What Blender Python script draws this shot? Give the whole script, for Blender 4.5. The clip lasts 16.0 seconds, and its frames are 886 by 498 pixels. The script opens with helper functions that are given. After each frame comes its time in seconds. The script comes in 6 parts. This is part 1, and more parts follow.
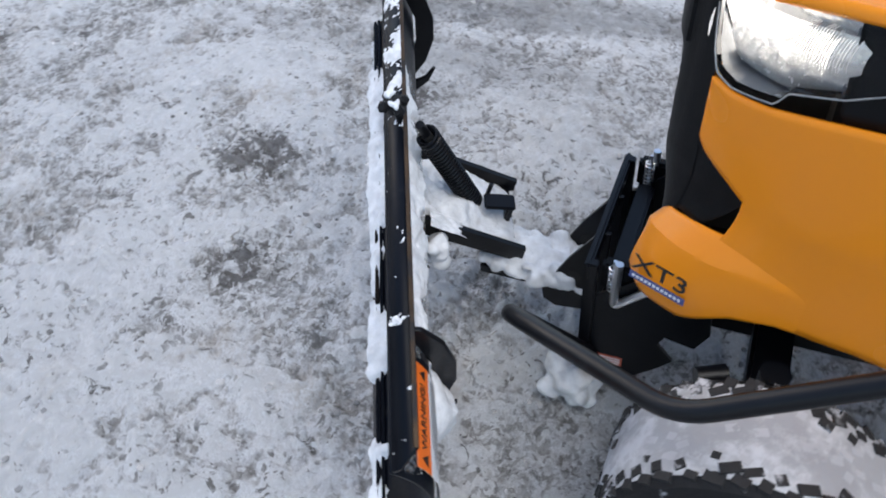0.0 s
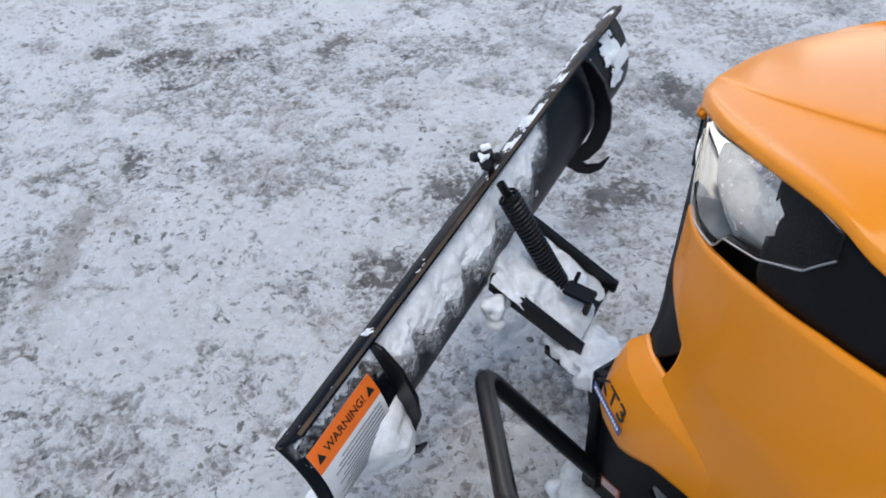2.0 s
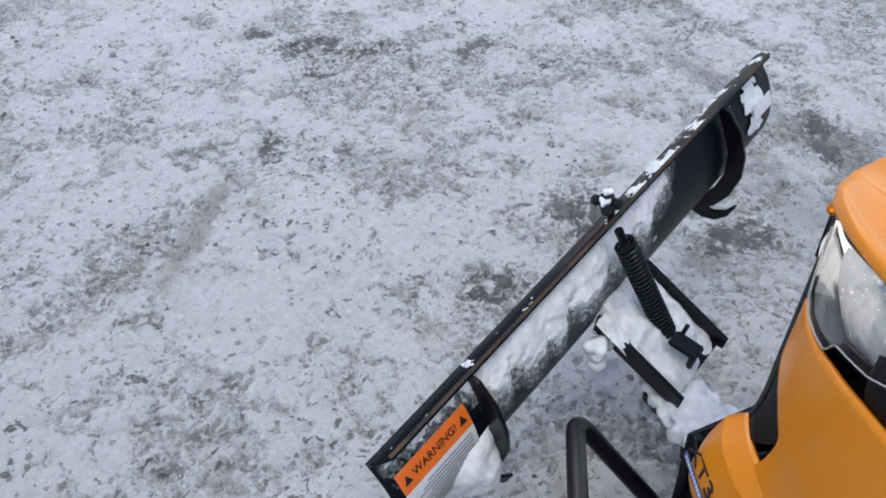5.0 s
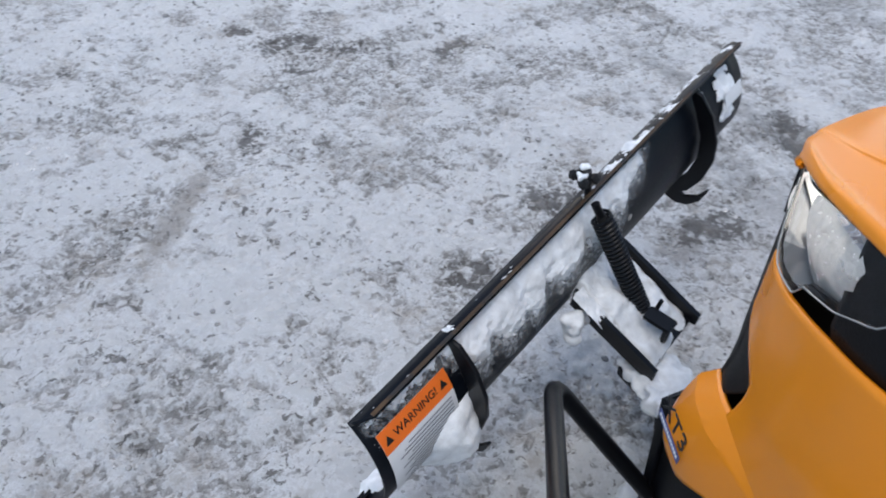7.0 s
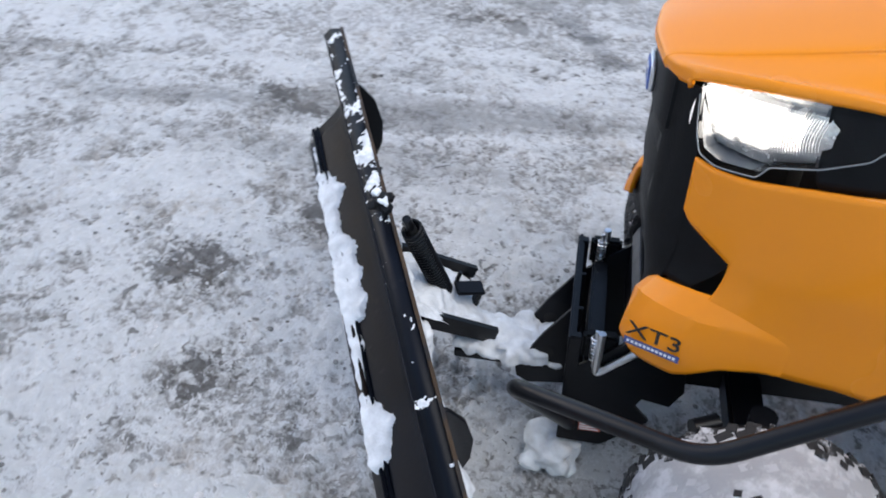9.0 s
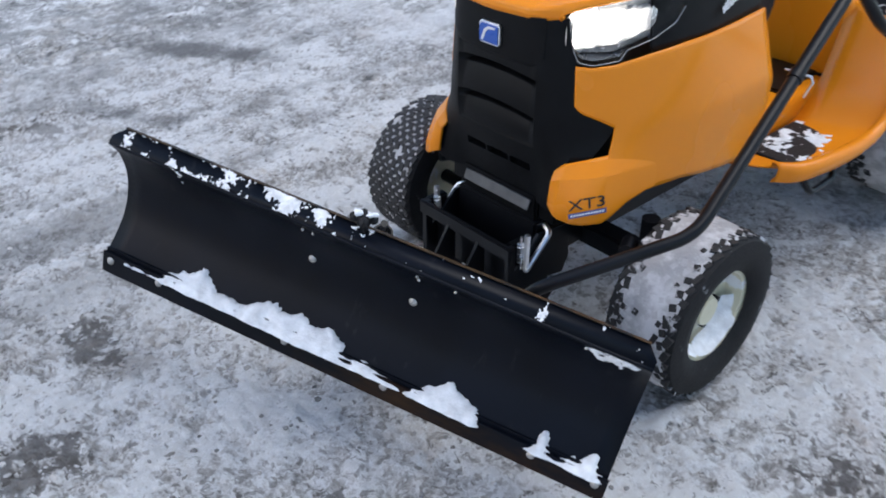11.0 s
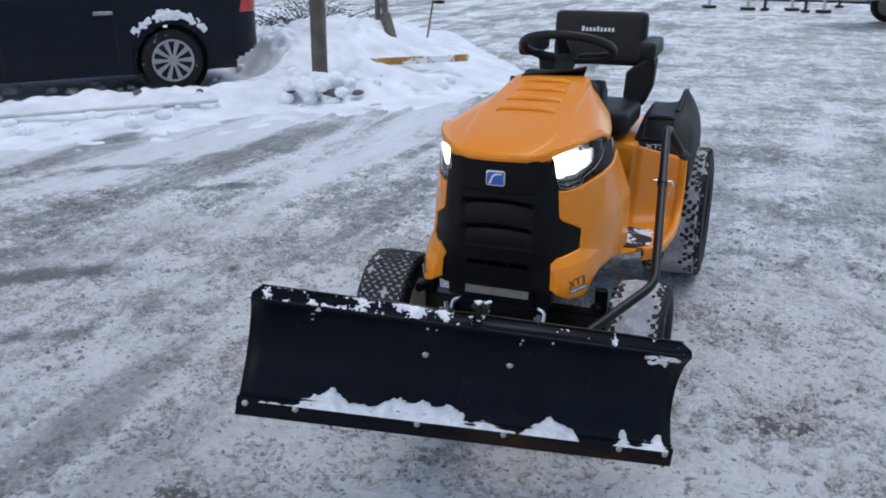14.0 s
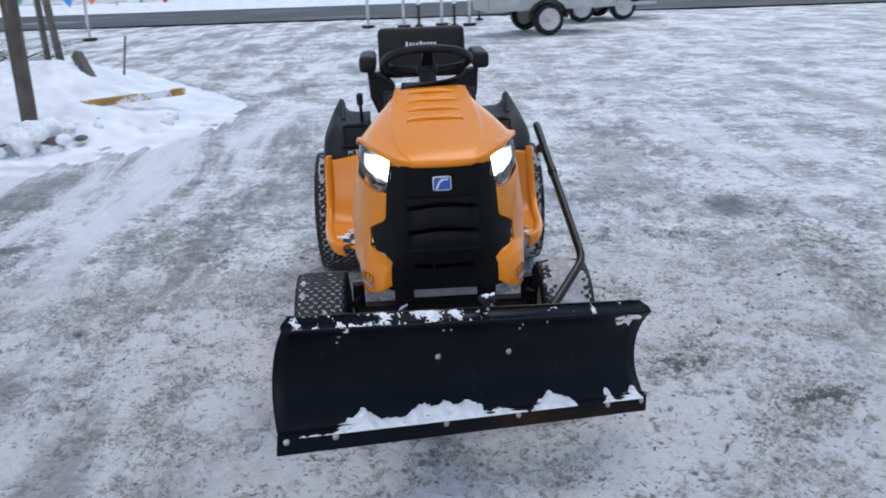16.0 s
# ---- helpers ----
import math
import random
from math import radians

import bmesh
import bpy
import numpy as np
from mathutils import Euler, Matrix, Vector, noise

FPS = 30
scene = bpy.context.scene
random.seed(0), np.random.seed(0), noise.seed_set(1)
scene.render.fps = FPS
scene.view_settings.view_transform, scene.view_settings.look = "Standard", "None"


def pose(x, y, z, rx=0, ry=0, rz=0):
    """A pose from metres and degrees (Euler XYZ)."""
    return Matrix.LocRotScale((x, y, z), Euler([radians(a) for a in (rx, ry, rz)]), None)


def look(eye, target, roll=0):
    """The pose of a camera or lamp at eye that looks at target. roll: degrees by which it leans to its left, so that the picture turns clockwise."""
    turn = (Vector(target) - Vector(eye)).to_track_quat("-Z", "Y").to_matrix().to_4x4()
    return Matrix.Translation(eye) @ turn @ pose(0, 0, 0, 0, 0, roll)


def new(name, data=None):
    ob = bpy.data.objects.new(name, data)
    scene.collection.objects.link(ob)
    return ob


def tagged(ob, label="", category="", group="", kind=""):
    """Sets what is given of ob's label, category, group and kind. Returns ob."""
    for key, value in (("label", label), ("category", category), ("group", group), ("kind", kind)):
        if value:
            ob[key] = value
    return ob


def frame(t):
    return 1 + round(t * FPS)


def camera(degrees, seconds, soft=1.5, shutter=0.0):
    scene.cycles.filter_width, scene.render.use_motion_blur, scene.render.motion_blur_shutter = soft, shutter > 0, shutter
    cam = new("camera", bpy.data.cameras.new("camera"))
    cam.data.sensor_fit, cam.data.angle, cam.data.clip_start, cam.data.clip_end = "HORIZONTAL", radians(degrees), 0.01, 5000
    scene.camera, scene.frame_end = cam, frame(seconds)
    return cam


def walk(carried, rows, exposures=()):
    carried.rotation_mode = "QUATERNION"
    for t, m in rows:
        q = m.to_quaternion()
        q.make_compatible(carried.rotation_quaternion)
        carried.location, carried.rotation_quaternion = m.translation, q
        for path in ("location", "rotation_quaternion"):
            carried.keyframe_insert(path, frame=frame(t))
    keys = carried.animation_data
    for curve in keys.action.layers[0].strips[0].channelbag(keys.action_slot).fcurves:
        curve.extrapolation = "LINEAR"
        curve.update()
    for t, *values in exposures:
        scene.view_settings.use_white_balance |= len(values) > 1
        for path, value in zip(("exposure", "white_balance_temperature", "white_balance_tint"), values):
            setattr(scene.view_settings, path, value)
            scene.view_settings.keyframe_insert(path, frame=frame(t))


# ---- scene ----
cam = camera(54.5, 16.0, soft=1.8, shutter=0.35)
PATH = [
    (0, (1.122, 0.102, 1.33), (-0.191, -0.481, -0.062), -3.9),
    (0.5, (1.068, 0.312, 1.327), (-0.147, -0.521, -0.027), -3.1),
    (1, (1.043, 0.439, 1.344), (-0.105, -0.574, 0.056), -2.7),
    (1.5, (0.986, 0.536, 1.343), (-0.072, -0.624, 0.104), -1.7),
    (2, (0.878, 0.558, 1.295), (-0.041, -0.75, 0.093), -1.7),
    (2.5, (0.834, 0.582, 1.219), (-0.003, -0.792, 0.032), -1.7),
    (3, (0.826, 0.583, 1.258), (0.028, -0.822, 0.079), -2.0),
    (3.5, (0.813, 0.569, 1.315), (0.055, -0.843, 0.119), -2.6),
    (4, (0.835, 0.543, 1.354), (0.095, -0.86, 0.135), -1.3),
    (4.2, (0.842, 0.533, 1.379), (0.115, -0.871, 0.154), -1.0),
    (6.3, (0.862, 0.573, 1.324), (0.228, -0.873, 0.095), 0.0),
    (6.5, (0.859, 0.583, 1.298), (0.217, -0.881, 0.097), -0.3),
    (7, (0.899, 0.595, 1.332), (0.158, -0.825, 0.135), 1.4),
    (7.5, (1.065, 0.579, 1.373), (0.074, -0.655, 0.151), 1.9),
    (8, (1.192, 0.44, 1.373), (0.004, -0.591, 0.138), 0.3),
    (8.5, (1.235, 0.168, 1.379), (-0.164, -0.562, 0.15), -0.5),
    (9, (1.258, -0.107, 1.368), (-0.301, -0.387, 0.147), 0.5),
    (9.5, (1.287, -0.399, 1.36), (-0.293, -0.337, 0.135), 0.2),
    (10, (1.237, -0.702, 1.343), (-0.283, -0.275, 0.115), -0.2),
    (10.2, (1.225, -0.789, 1.348), (-0.243, -0.196, 0.127), -0.5),
    (12.3, (1.243, -1.919, 1.451), (0.27, -0.395, 0.596), 0.0),
    (12.5, (1.222, -1.975, 1.454), (0.271, -0.416, 0.638), 0.4),
    (13, (1.113, -2.06, 1.44), (0.235, -0.436, 0.671), 0.5),
    (13.5, (0.937, -2.174, 1.444), (0.18, -0.469, 0.723), 1.3),
    (14, (0.736, -2.403, 1.449), (0.07, -0.642, 0.774), -0.2),
    (14.5, (0.585, -2.521, 1.454), (0.076, -0.707, 0.783), -0.7),
    (15, (0.351, -2.528, 1.436), (0.054, -0.664, 0.775), -1.0),
    (15.5, (0.118, -2.561, 1.441), (0.004, -0.672, 0.792), -1.9),
    (16, (-0.122, -2.649, 1.444), (-0.038, -0.754, 0.809), -2.3),
]
EXPOSURES = [(0.0, 0.38, 6620, 10), (1.5, 0.38, 6620, 10), (3.0, 0.32, 6610, 10), (6.5, 0.26, 6600, 10), (8.0, 0.34, 6600, 10), (10.2, 0.55, 6500, 10), (12.3, -0.02, 6350, 10), (14.5, -0.05, 6300, 10), (16.0, 0.05, 6300, 10)]
walk(cam, [(t, look(eye, target, roll)) for t, eye, target, roll in PATH], EXPOSURES)

# ---- light: an overcast winter afternoon ----
world = bpy.data.worlds.new("overcast_sky")
world.use_nodes = True
scene.world = world
wn = world.node_tree.nodes
sky = wn.new("ShaderNodeTexSky")
sky.sky_type = 'NISHITA'
sky.sun_disc = False
sky.sun_elevation = radians(30)
sky.sun_rotation = radians(200)
sky.air_density, sky.dust_density, sky.ozone_density = 1.0, 1.0, 1.5
wn["Background"].inputs["Strength"].default_value = 0.19
world.node_tree.links.new(sky.outputs["Color"], wn["Background"].inputs["Color"])
sun = bpy.data.lights.new("sun", 'SUN')
sun.energy, sun.angle, sun.color = 2.0, radians(50), (1.0, 0.98, 0.96)
sun_ob = new("sun", sun)
sun_ob.matrix_basis = look((2.2, 3.4, 9), (0, 0, 0))


# ---- materials ----
def mat(name, base, rough=0.5, metal=0.0, vary=0.12, scale=12.0, bump=0.0, bump_scale=80.0, coat=0.0, spec=0.5):
    """A surface with colour variation at two scales and fine relief."""
    m = bpy.data.materials.new(name)
    m.use_nodes = True
    nt = m.node_tree
    n, l = nt.nodes, nt.links
    b = n["Principled BSDF"]
    b.inputs["Roughness"].default_value = rough
    b.inputs["Metallic"].default_value = metal
    b.inputs["Coat Weight"].default_value = coat
    b.inputs["Coat Roughness"].default_value = 0.08
    b.inputs["Specular IOR Level"].default_value = spec
    tc = n.new("ShaderNodeTexCoord")
    big = n.new("ShaderNodeTexNoise")
    big.inputs["Scale"].default_value, big.inputs["Detail"].default_value = scale, 6
    fine = n.new("ShaderNodeTexNoise")
    fine.inputs["Scale"].default_value, fine.inputs["Detail"].default_value = bump_scale, 3
    l.new(tc.outputs["Object"], big.inputs["Vector"])
    l.new(tc.outputs["Object"], fine.inputs["Vector"])
    ramp = n.new("ShaderNodeValToRGB")
    c = Vector(base)
    ramp.color_ramp.elements[0].position, ramp.color_ramp.elements[1].position = 0.3, 0.7
    ramp.color_ramp.elements[0].color = (*(c * (1 - vary)), 1)
    ramp.color_ramp.elements[1].color = (*(c * (1 + vary)), 1)
    l.new(big.outputs["Fac"], ramp.inputs["Fac"])
    l.new(ramp.outputs["Color"], b.inputs["Base Color"])
    rr = n.new("ShaderNodeMapRange")
    rr.inputs["To Min"].default_value, rr.inputs["To Max"].default_value = max(0.02, rough - 0.08), min(1.0, rough + 0.08)
    l.new(fine.outputs["Fac"], rr.inputs["Value"])
    l.new(rr.outputs["Result"], b.inputs["Roughness"])
    if bump:
        bn = n.new("ShaderNodeBump")
        bn.inputs["Strength"].default_value, bn.inputs["Distance"].default_value = bump, 0.004
        l.new(fine.outputs["Fac"], bn.inputs["Height"])
        l.new(bn.outputs["Normal"], b.inputs["Normal"])
    return m


def overlay(m, colour, scale, lo, hi, detail=8, rough=None, seed=0.0, stretch=(1, 1, 1)):
    """Lays patches of a second colour (dirt, rime, rust) over a material."""
    nt = m.node_tree
    n, l = nt.nodes, nt.links
    b = n["Principled BSDF"]
    was = b.inputs["Base Color"].links[0].from_socket
    tc = n.new("ShaderNodeTexCoord")
    mp = n.new("ShaderNodeMapping")
    mp.inputs["Location"].default_value = (seed, seed * 0.7, -seed)
    mp.inputs["Scale"].default_value = stretch
    no = n.new("ShaderNodeTexNoise")
    no.inputs["Scale"].default_value, no.inputs["Detail"].default_value, no.inputs["Roughness"].default_value = scale, detail, 0.65
    l.new(tc.outputs["Object"], mp.inputs["Vector"])
    l.new(mp.outputs["Vector"], no.inputs["Vector"])
    rg = n.new("ShaderNodeMapRange")
    rg.interpolation_type = 'SMOOTHSTEP'
    rg.inputs["From Min"].default_value, rg.inputs["From Max"].default_value = lo, hi
    l.new(no.outputs["Fac"], rg.inputs["Value"])
    mx = n.new("ShaderNodeMix")
    mx.data_type = 'RGBA'
    l.new(rg.outputs["Result"], mx.inputs["Factor"])
    l.new(was, mx.inputs["A"])
    mx.inputs["B"].default_value = (*colour, 1)
    l.new(mx.outputs["Result"], b.inputs["Base Color"])
    if rough is not None:
        rw = b.inputs["Roughness"].links[0].from_socket
        mr = n.new("ShaderNodeMix")
        l.new(rg.outputs["Result"], mr.inputs["Factor"])
        l.new(rw, mr.inputs["A"])
        mr.inputs["B"].default_value = rough
        l.new(mr.outputs["Result"], b.inputs["Roughness"])
    return m


def glow(name, colour, strength):
    m = bpy.data.materials.new(name)
    m.use_nodes = True
    b = m.node_tree.nodes["Principled BSDF"]
    b.inputs["Base Color"].default_value = (0.8, 0.8, 0.8, 1)
    b.inputs["Emission Color"].default_value = (*colour, 1)
    b.inputs["Emission Strength"].default_value = strength
    return m


def glass(name, tint, rough=0.03):
    m = bpy.data.materials.new(name)
    m.use_nodes = True
    b = m.node_tree.nodes["Principled BSDF"]
    b.inputs["Base Color"].default_value = (*tint, 1)
    b.inputs["Roughness"].default_value = rough
    b.inputs["Transmission Weight"].default_value = 1.0
    b.inputs["IOR"].default_value = 1.1
    return m


PAINT = mat("orange_paint", (0.77, 0.245, 0.010), 0.26, 0.0, 0.02, 2, 0.0, 3, coat=0.12, spec=0.28)
overlay(PAINT, (0.66, 0.23, 0.03), 7, 0.66, 0.86, rough=0.40, stretch=(1, 1, 0.5))
BLACK = mat("black_plastic", (0.0036, 0.004, 0.005), 0.5, 0, 0.25, 30, 0.15, 400, spec=0.15)
GRAIN = mat("grained_plastic", (0.009, 0.0095, 0.0115), 0.58, 0, 0.25, 30, 0.3, 500, spec=0.28)
STEEL = mat("black_painted_steel", (0.0045, 0.005, 0.0068), 0.34, 0, 0.3, 9, 0.05, 160, coat=0.0, spec=0.26)
overlay(STEEL, (0.022, 0.022, 0.024), 14, 0.6, 0.78, rough=0.6)
BLADE = mat("scuffed_blade_steel", (0.0020, 0.0034, 0.0072), 0.42, 0, 0.3, 7, 0.06, 120, coat=0.0, spec=0.15)
overlay(BLADE, (0.03, 0.031, 0.034), 22, 0.6, 0.78, rough=0.55, stretch=(1, 1, 0.25))
RUST = mat("rusty_edge", (0.060, 0.034, 0.015), 0.42, 0.3, 0.4, 25, 0.1, 200)
overlay(RUST, (0.015, 0.015, 0.016), 9, 0.45, 0.6)
GREYBAR = mat("dull_grey_steel", (0.09, 0.092, 0.096), 0.45, 0.3, 0.2, 30)
# dark steel with faint brown patches stretched along the blade
WORN = mat("brown_patched_steel", (0.0020, 0.0034, 0.0072), 0.42, 0.0, 0.3, 7, 0.06, 120, spec=0.15)
overlay(WORN, (0.032, 0.016, 0.006), 3.2, 0.50, 0.68, seed=1.3, stretch=(0.5, 1, 1.5))
STRIP = mat("rust_streaked_strip", (0.0020, 0.0034, 0.0072), 0.42, 0.0, 0.3, 7, 0.06, 120, spec=0.15)
overlay(STRIP, (0.095, 0.046, 0.013), 2.6, 0.44, 0.62, seed=2.1, stretch=(0.7, 1, 2.5))
CHROME = mat("zinc_plated_steel", (0.82, 0.82, 0.83), 0.32, 1.0, 0.1, 40)
BOLT = mat("bolt_head", (0.45, 0.44, 0.42), 0.4, 0.6, 0.2, 60)
RUBBER = mat("tyre_rubber", (0.010, 0.010, 0.011), 0.7, 0, 0.25, 40, 0.3, 200, spec=0.25)
overlay(RUBBER, (0.45, 0.46, 0.48), 16, 0.62, 0.72, rough=0.85)
TREAD = mat("snow_packed_tread", (0.36, 0.36, 0.37), 0.85, 0, 0.14, 8, 0.6, 90)
overlay(TREAD, (0.55, 0.555, 0.57), 14, 0.45, 0.62)
LUG = mat("tread_lug_rubber", (0.012, 0.012, 0.013), 0.75, 0, 0.25, 40, 0.3, 200)
overlay(LUG, (0.50, 0.50, 0.515), 22, 0.54, 0.64, rough=0.85)
LUG_SNOWY = mat("snowed_over_lug", (0.44, 0.44, 0.455), 0.85, 0, 0.14, 9, 0.6, 90)
overlay(LUG_SNOWY, (0.16, 0.16, 0.163), 26, 0.58, 0.74)
LUG_DARK = mat("bare_tread_lug", (0.022, 0.022, 0.024), 0.75, 0, 0.25, 40, 0.3, 200)
overlay(LUG_DARK, (0.30, 0.30, 0.31), 30, 0.62, 0.72, rough=0.85)
RIM = mat("cream_rim_paint", (0.62, 0.59, 0.44), 0.4, 0, 0.06, 12, 0.03, 150)
overlay(RIM, (0.75, 0.77, 0.8), 9, 0.56, 0.62, rough=0.85)
SNOW = mat("fresh_snow", (0.74, 0.76, 0.79), 0.85, 0, 0.16, 40, 0.4, 220)
VINYL = mat("seat_vinyl", (0.008, 0.008, 0.0095), 0.5, 0, 0.2, 30, 0.25, 350, spec=0.28)
DECAL = mat("decal_blue", (0.05, 0.07, 0.20), 0.4, 0, 0.1, 30)
BLUE = mat("badge_blue", (0.03, 0.10, 0.42), 0.3, 0, 0.05, 30)
WHITE = mat("white_print", (0.72, 0.73, 0.75), 0.5, 0, 0.05, 30)
ORANGE = mat("label_orange", (0.85, 0.17, 0.02), 0.5, 0, 0.06, 30)
RED = mat("label_red", (0.45, 0.10, 0.06), 0.5, 0, 0.2, 60)
INK = mat("black_print", (0.012, 0.012, 0.012), 0.5, 0, 0.1, 30)
# near-black, also used where an opening's shade is put into colour
DARK = mat("near_black", (0.008, 0.008, 0.008), 0.7, 0, 0.3, 30)
REFLECTOR = mat("lamp_reflector", (0.62, 0.605, 0.58), 0.25, 0.7, 0.2, 60, 0.5, 110)
LENSRIM = mat("lens_edge_highlight", (0.20, 0.21, 0.22), 0.2, 0, 0.1, 30, coat=0.5)
FINEPRINT = mat("grey_fine_print", (0.26, 0.27, 0.29), 0.6, 0, 0.15, 90)
LAMP = glow("lamp_lit", (1.0, 0.94, 0.86), 6.0)
LAMP_SOFT = glow("lamp_lit_edge", (1.0, 0.93, 0.84), 1.1)
LAMP_DIM = glow("lamp_lit_rim", (1.0, 0.92, 0.82), 0.35)
LENS = glass("clear_lens", (0.95, 0.96, 0.97))
SMOKE = mat("smoked_lens", (0.075, 0.082, 0.094), 0.14, 0, 0.1, 10, coat=0.6)


# ---- mesh helpers ----
def part(name, bm, material, parent=None, label="", m=None, sharp=40, solid=0.0, bevel=0.0):
    """Links a bmesh as one mesh object under a thing or a part. m: a transform of its points first."""
    if m is not None:
        bm.transform(m)
    bmesh.ops.recalc_face_normals(bm, faces=bm.faces)
    me = bpy.data.meshes.new(name)
    bm.to_mesh(me)
    bm.free()
    for p in me.polygons:
        p.use_smooth = True
    me.set_sharp_from_angle(angle=radians(sharp))
    me.materials.append(material)
    ob = new(name, me)
    ob.parent = parent
    if label:
        tagged(ob, label)
    if solid:
        so = ob.modifiers.new("thickness", 'SOLIDIFY')
        so.thickness, so.offset = solid, -1
    if bevel:
        be = ob.modifiers.new("edges", 'BEVEL')
        be.width, be.segments, be.limit_method = bevel, 2, 'ANGLE'
    return ob


def thing(name, label, category, m=None, group="", kind=""):
    ob = new(name)
    ob.empty_display_size = 0.1
    if m is not None:
        ob.matrix_basis = m
    return tagged(ob, label, category, group, kind)


def box(bm, lo, hi, m=None):
    ret = bmesh.ops.create_cube(bm, size=1.0)
    lo, hi = Vector(lo), Vector(hi)
    mm = Matrix.Translation((lo + hi) / 2) @ Matrix.Diagonal((*(hi - lo), 1))
    bmesh.ops.transform(bm, matrix=(m @ mm) if m is not None else mm, verts=ret["verts"])
    return ret["verts"]


def boxes(*pairs, m=None, bevel=0.0):
    bm = bmesh.new()
    for lo, hi in pairs:
        box(bm, lo, hi, m)
    if bevel:
        bmesh.ops.bevel(bm, geom=list(bm.edges), offset=bevel, segments=2, affect='EDGES')
    return bm


def rod(bm, a, b, r, seg=10, r2=None):
    a, b = Vector(a), Vector(b)
    ret = bmesh.ops.create_cone(bm, segments=seg, radius1=r, radius2=r if r2 is None else r2, depth=(b - a).length, cap_ends=True)
    q = (b - a).to_track_quat('Z', 'Y').to_matrix().to_4x4()
    bmesh.ops.transform(bm, matrix=Matrix.Translation((a + b) / 2) @ q, verts=ret["verts"])


def rods(*items, seg=10):
    bm = bmesh.new()
    for a, b, r in items:
        rod(bm, a, b, r, seg)
    return bm


def ball(bm, c, r, m=None, sub=2):
    ret = bmesh.ops.create_icosphere(bm, subdivisions=sub, radius=1.0)
    r = (r, r, r) if isinstance(r, (int, float)) else r
    mm = Matrix.Translation(c) @ Matrix.Diagonal((*r, 1))
    bmesh.ops.transform(bm, matrix=(m @ mm) if m is not None else mm, verts=ret["verts"])


def catmull(pts, n):
    """n + 1 points along a smooth curve through pts, evenly by index."""
    pts = [Vector(p) for p in pts]
    out = []
    for i in range(n + 1):
        u = i / n * (len(pts) - 1)
        k = min(int(u), len(pts) - 2)
        f = u - k
        p1, p2 = pts[k], pts[k + 1]
        p0 = pts[k - 1] if k else p1 * 2 - p2
        p3 = pts[k + 2] if k + 2 < len(pts) else p2 * 2 - p1
        out.append(0.5 * ((2 * p1) + (p2 - p0) * f + (2 * p0 - 5 * p1 + 4 * p2 - p3) * f * f + (3 * p1 - p0 - 3 * p2 + p3) * f ** 3))
    return out


def tube(pts, r, seg=12, cap=True):
    """A bar swept along points."""
    pts = [Vector(p) for p in pts]
    bm = bmesh.new()
    rings = []
    up = None
    for i, p in enumerate(pts):
        d = ((pts[min(i + 1, len(pts) - 1)] - pts[max(i - 1, 0)])).normalized()
        if up is None:
            up = d.orthogonal().normalized()
        up = (up - d * up.dot(d)).normalized()
        side = d.cross(up)
        rad = r[i] if isinstance(r, (list, tuple)) else r
        rings.append([bm.verts.new(p + (up * math.cos(a) + side * math.sin(a)) * rad) for a in (2 * math.pi * k / seg for k in range(seg))])
    for a, b in zip(rings, rings[1:]):
        for k in range(seg):
            bm.faces.new((a[k], a[(k + 1) % seg], b[(k + 1) % seg], b[k]))
    if cap:
        bm.faces.new(rings[0][::-1])
        bm.faces.new(rings[-1])
    return bm


def bent(pts, radius, steps=5):
    """Corner points turned into a line with rounded bends."""
    pts = [Vector(p) for p in pts]
    out = [pts[0]]
    for a, b, c in zip(pts, pts[1:], pts[2:]):
        d1, d2 = (a - b), (c - b)
        r = min(radius, d1.length * 0.45, d2.length * 0.45)
        p, q = b + d1.normalized() * r, b + d2.normalized() * r
        for k in range(steps + 1):
            f = k / steps
            out.append(p * (1 - f) ** 2 + b * 2 * f * (1 - f) + q * f * f)
    return out + [pts[-1]]


def plate(outline, lo, hi, m=None, axis='x'):
    """A flat plate: a 2D outline, extruded from lo to hi along an axis."""
    bm = bmesh.new()
    put = {'x': lambda a, b, c: (c, a, b), 'y': lambda a, b, c: (a, c, b), 'z': lambda a, b, c: (a, b, c)}[axis]
    f = [bm.verts.new(put(a, b, lo)) for a, b in outline]
    g = [bm.verts.new(put(a, b, hi)) for a, b in outline]
    bm.faces.new(f)
    bm.faces.new(g[::-1])
    for i in range(len(f)):
        j = (i + 1) % len(f)
        bm.faces.new((f[i], f[j], g[j], g[i]))
    if m is not None:
        bm.transform(m)
    return bm


def sheet(f, nu, nv, keep=None):
    """A surface: f(u, v) for u, v from 0 to 1."""
    bm = bmesh.new()
    vs = [[bm.verts.new(f(i / nu, j / nv)) for j in range(nv + 1)] for i in range(nu + 1)]
    for i in range(nu):
        for j in range(nv):
            if keep is None or keep((i + 0.5) / nu, (j + 0.5) / nv):
                bm.faces.new((vs[i][j], vs[i + 1][j], vs[i + 1][j + 1], vs[i][j + 1]))
    bmesh.ops.delete(bm, geom=[v for v in bm.verts if not v.link_faces], context='VERTS')
    return bm


def lathe(profile, seg=48, m=None):
    """Turns (radius, along) round the x axis."""
    bm = bmesh.new()
    rings = [[bm.verts.new((x, r * math.cos(a), r * math.sin(a))) for a in (2 * math.pi * k / seg for k in range(seg))] for r, x in profile]
    for a, b in zip(rings, rings[1:]):
        for k in range(seg):
            bm.faces.new((a[k], a[(k + 1) % seg], b[(k + 1) % seg], b[k]))
    if m is not None:
        bm.transform(m)
    return bm


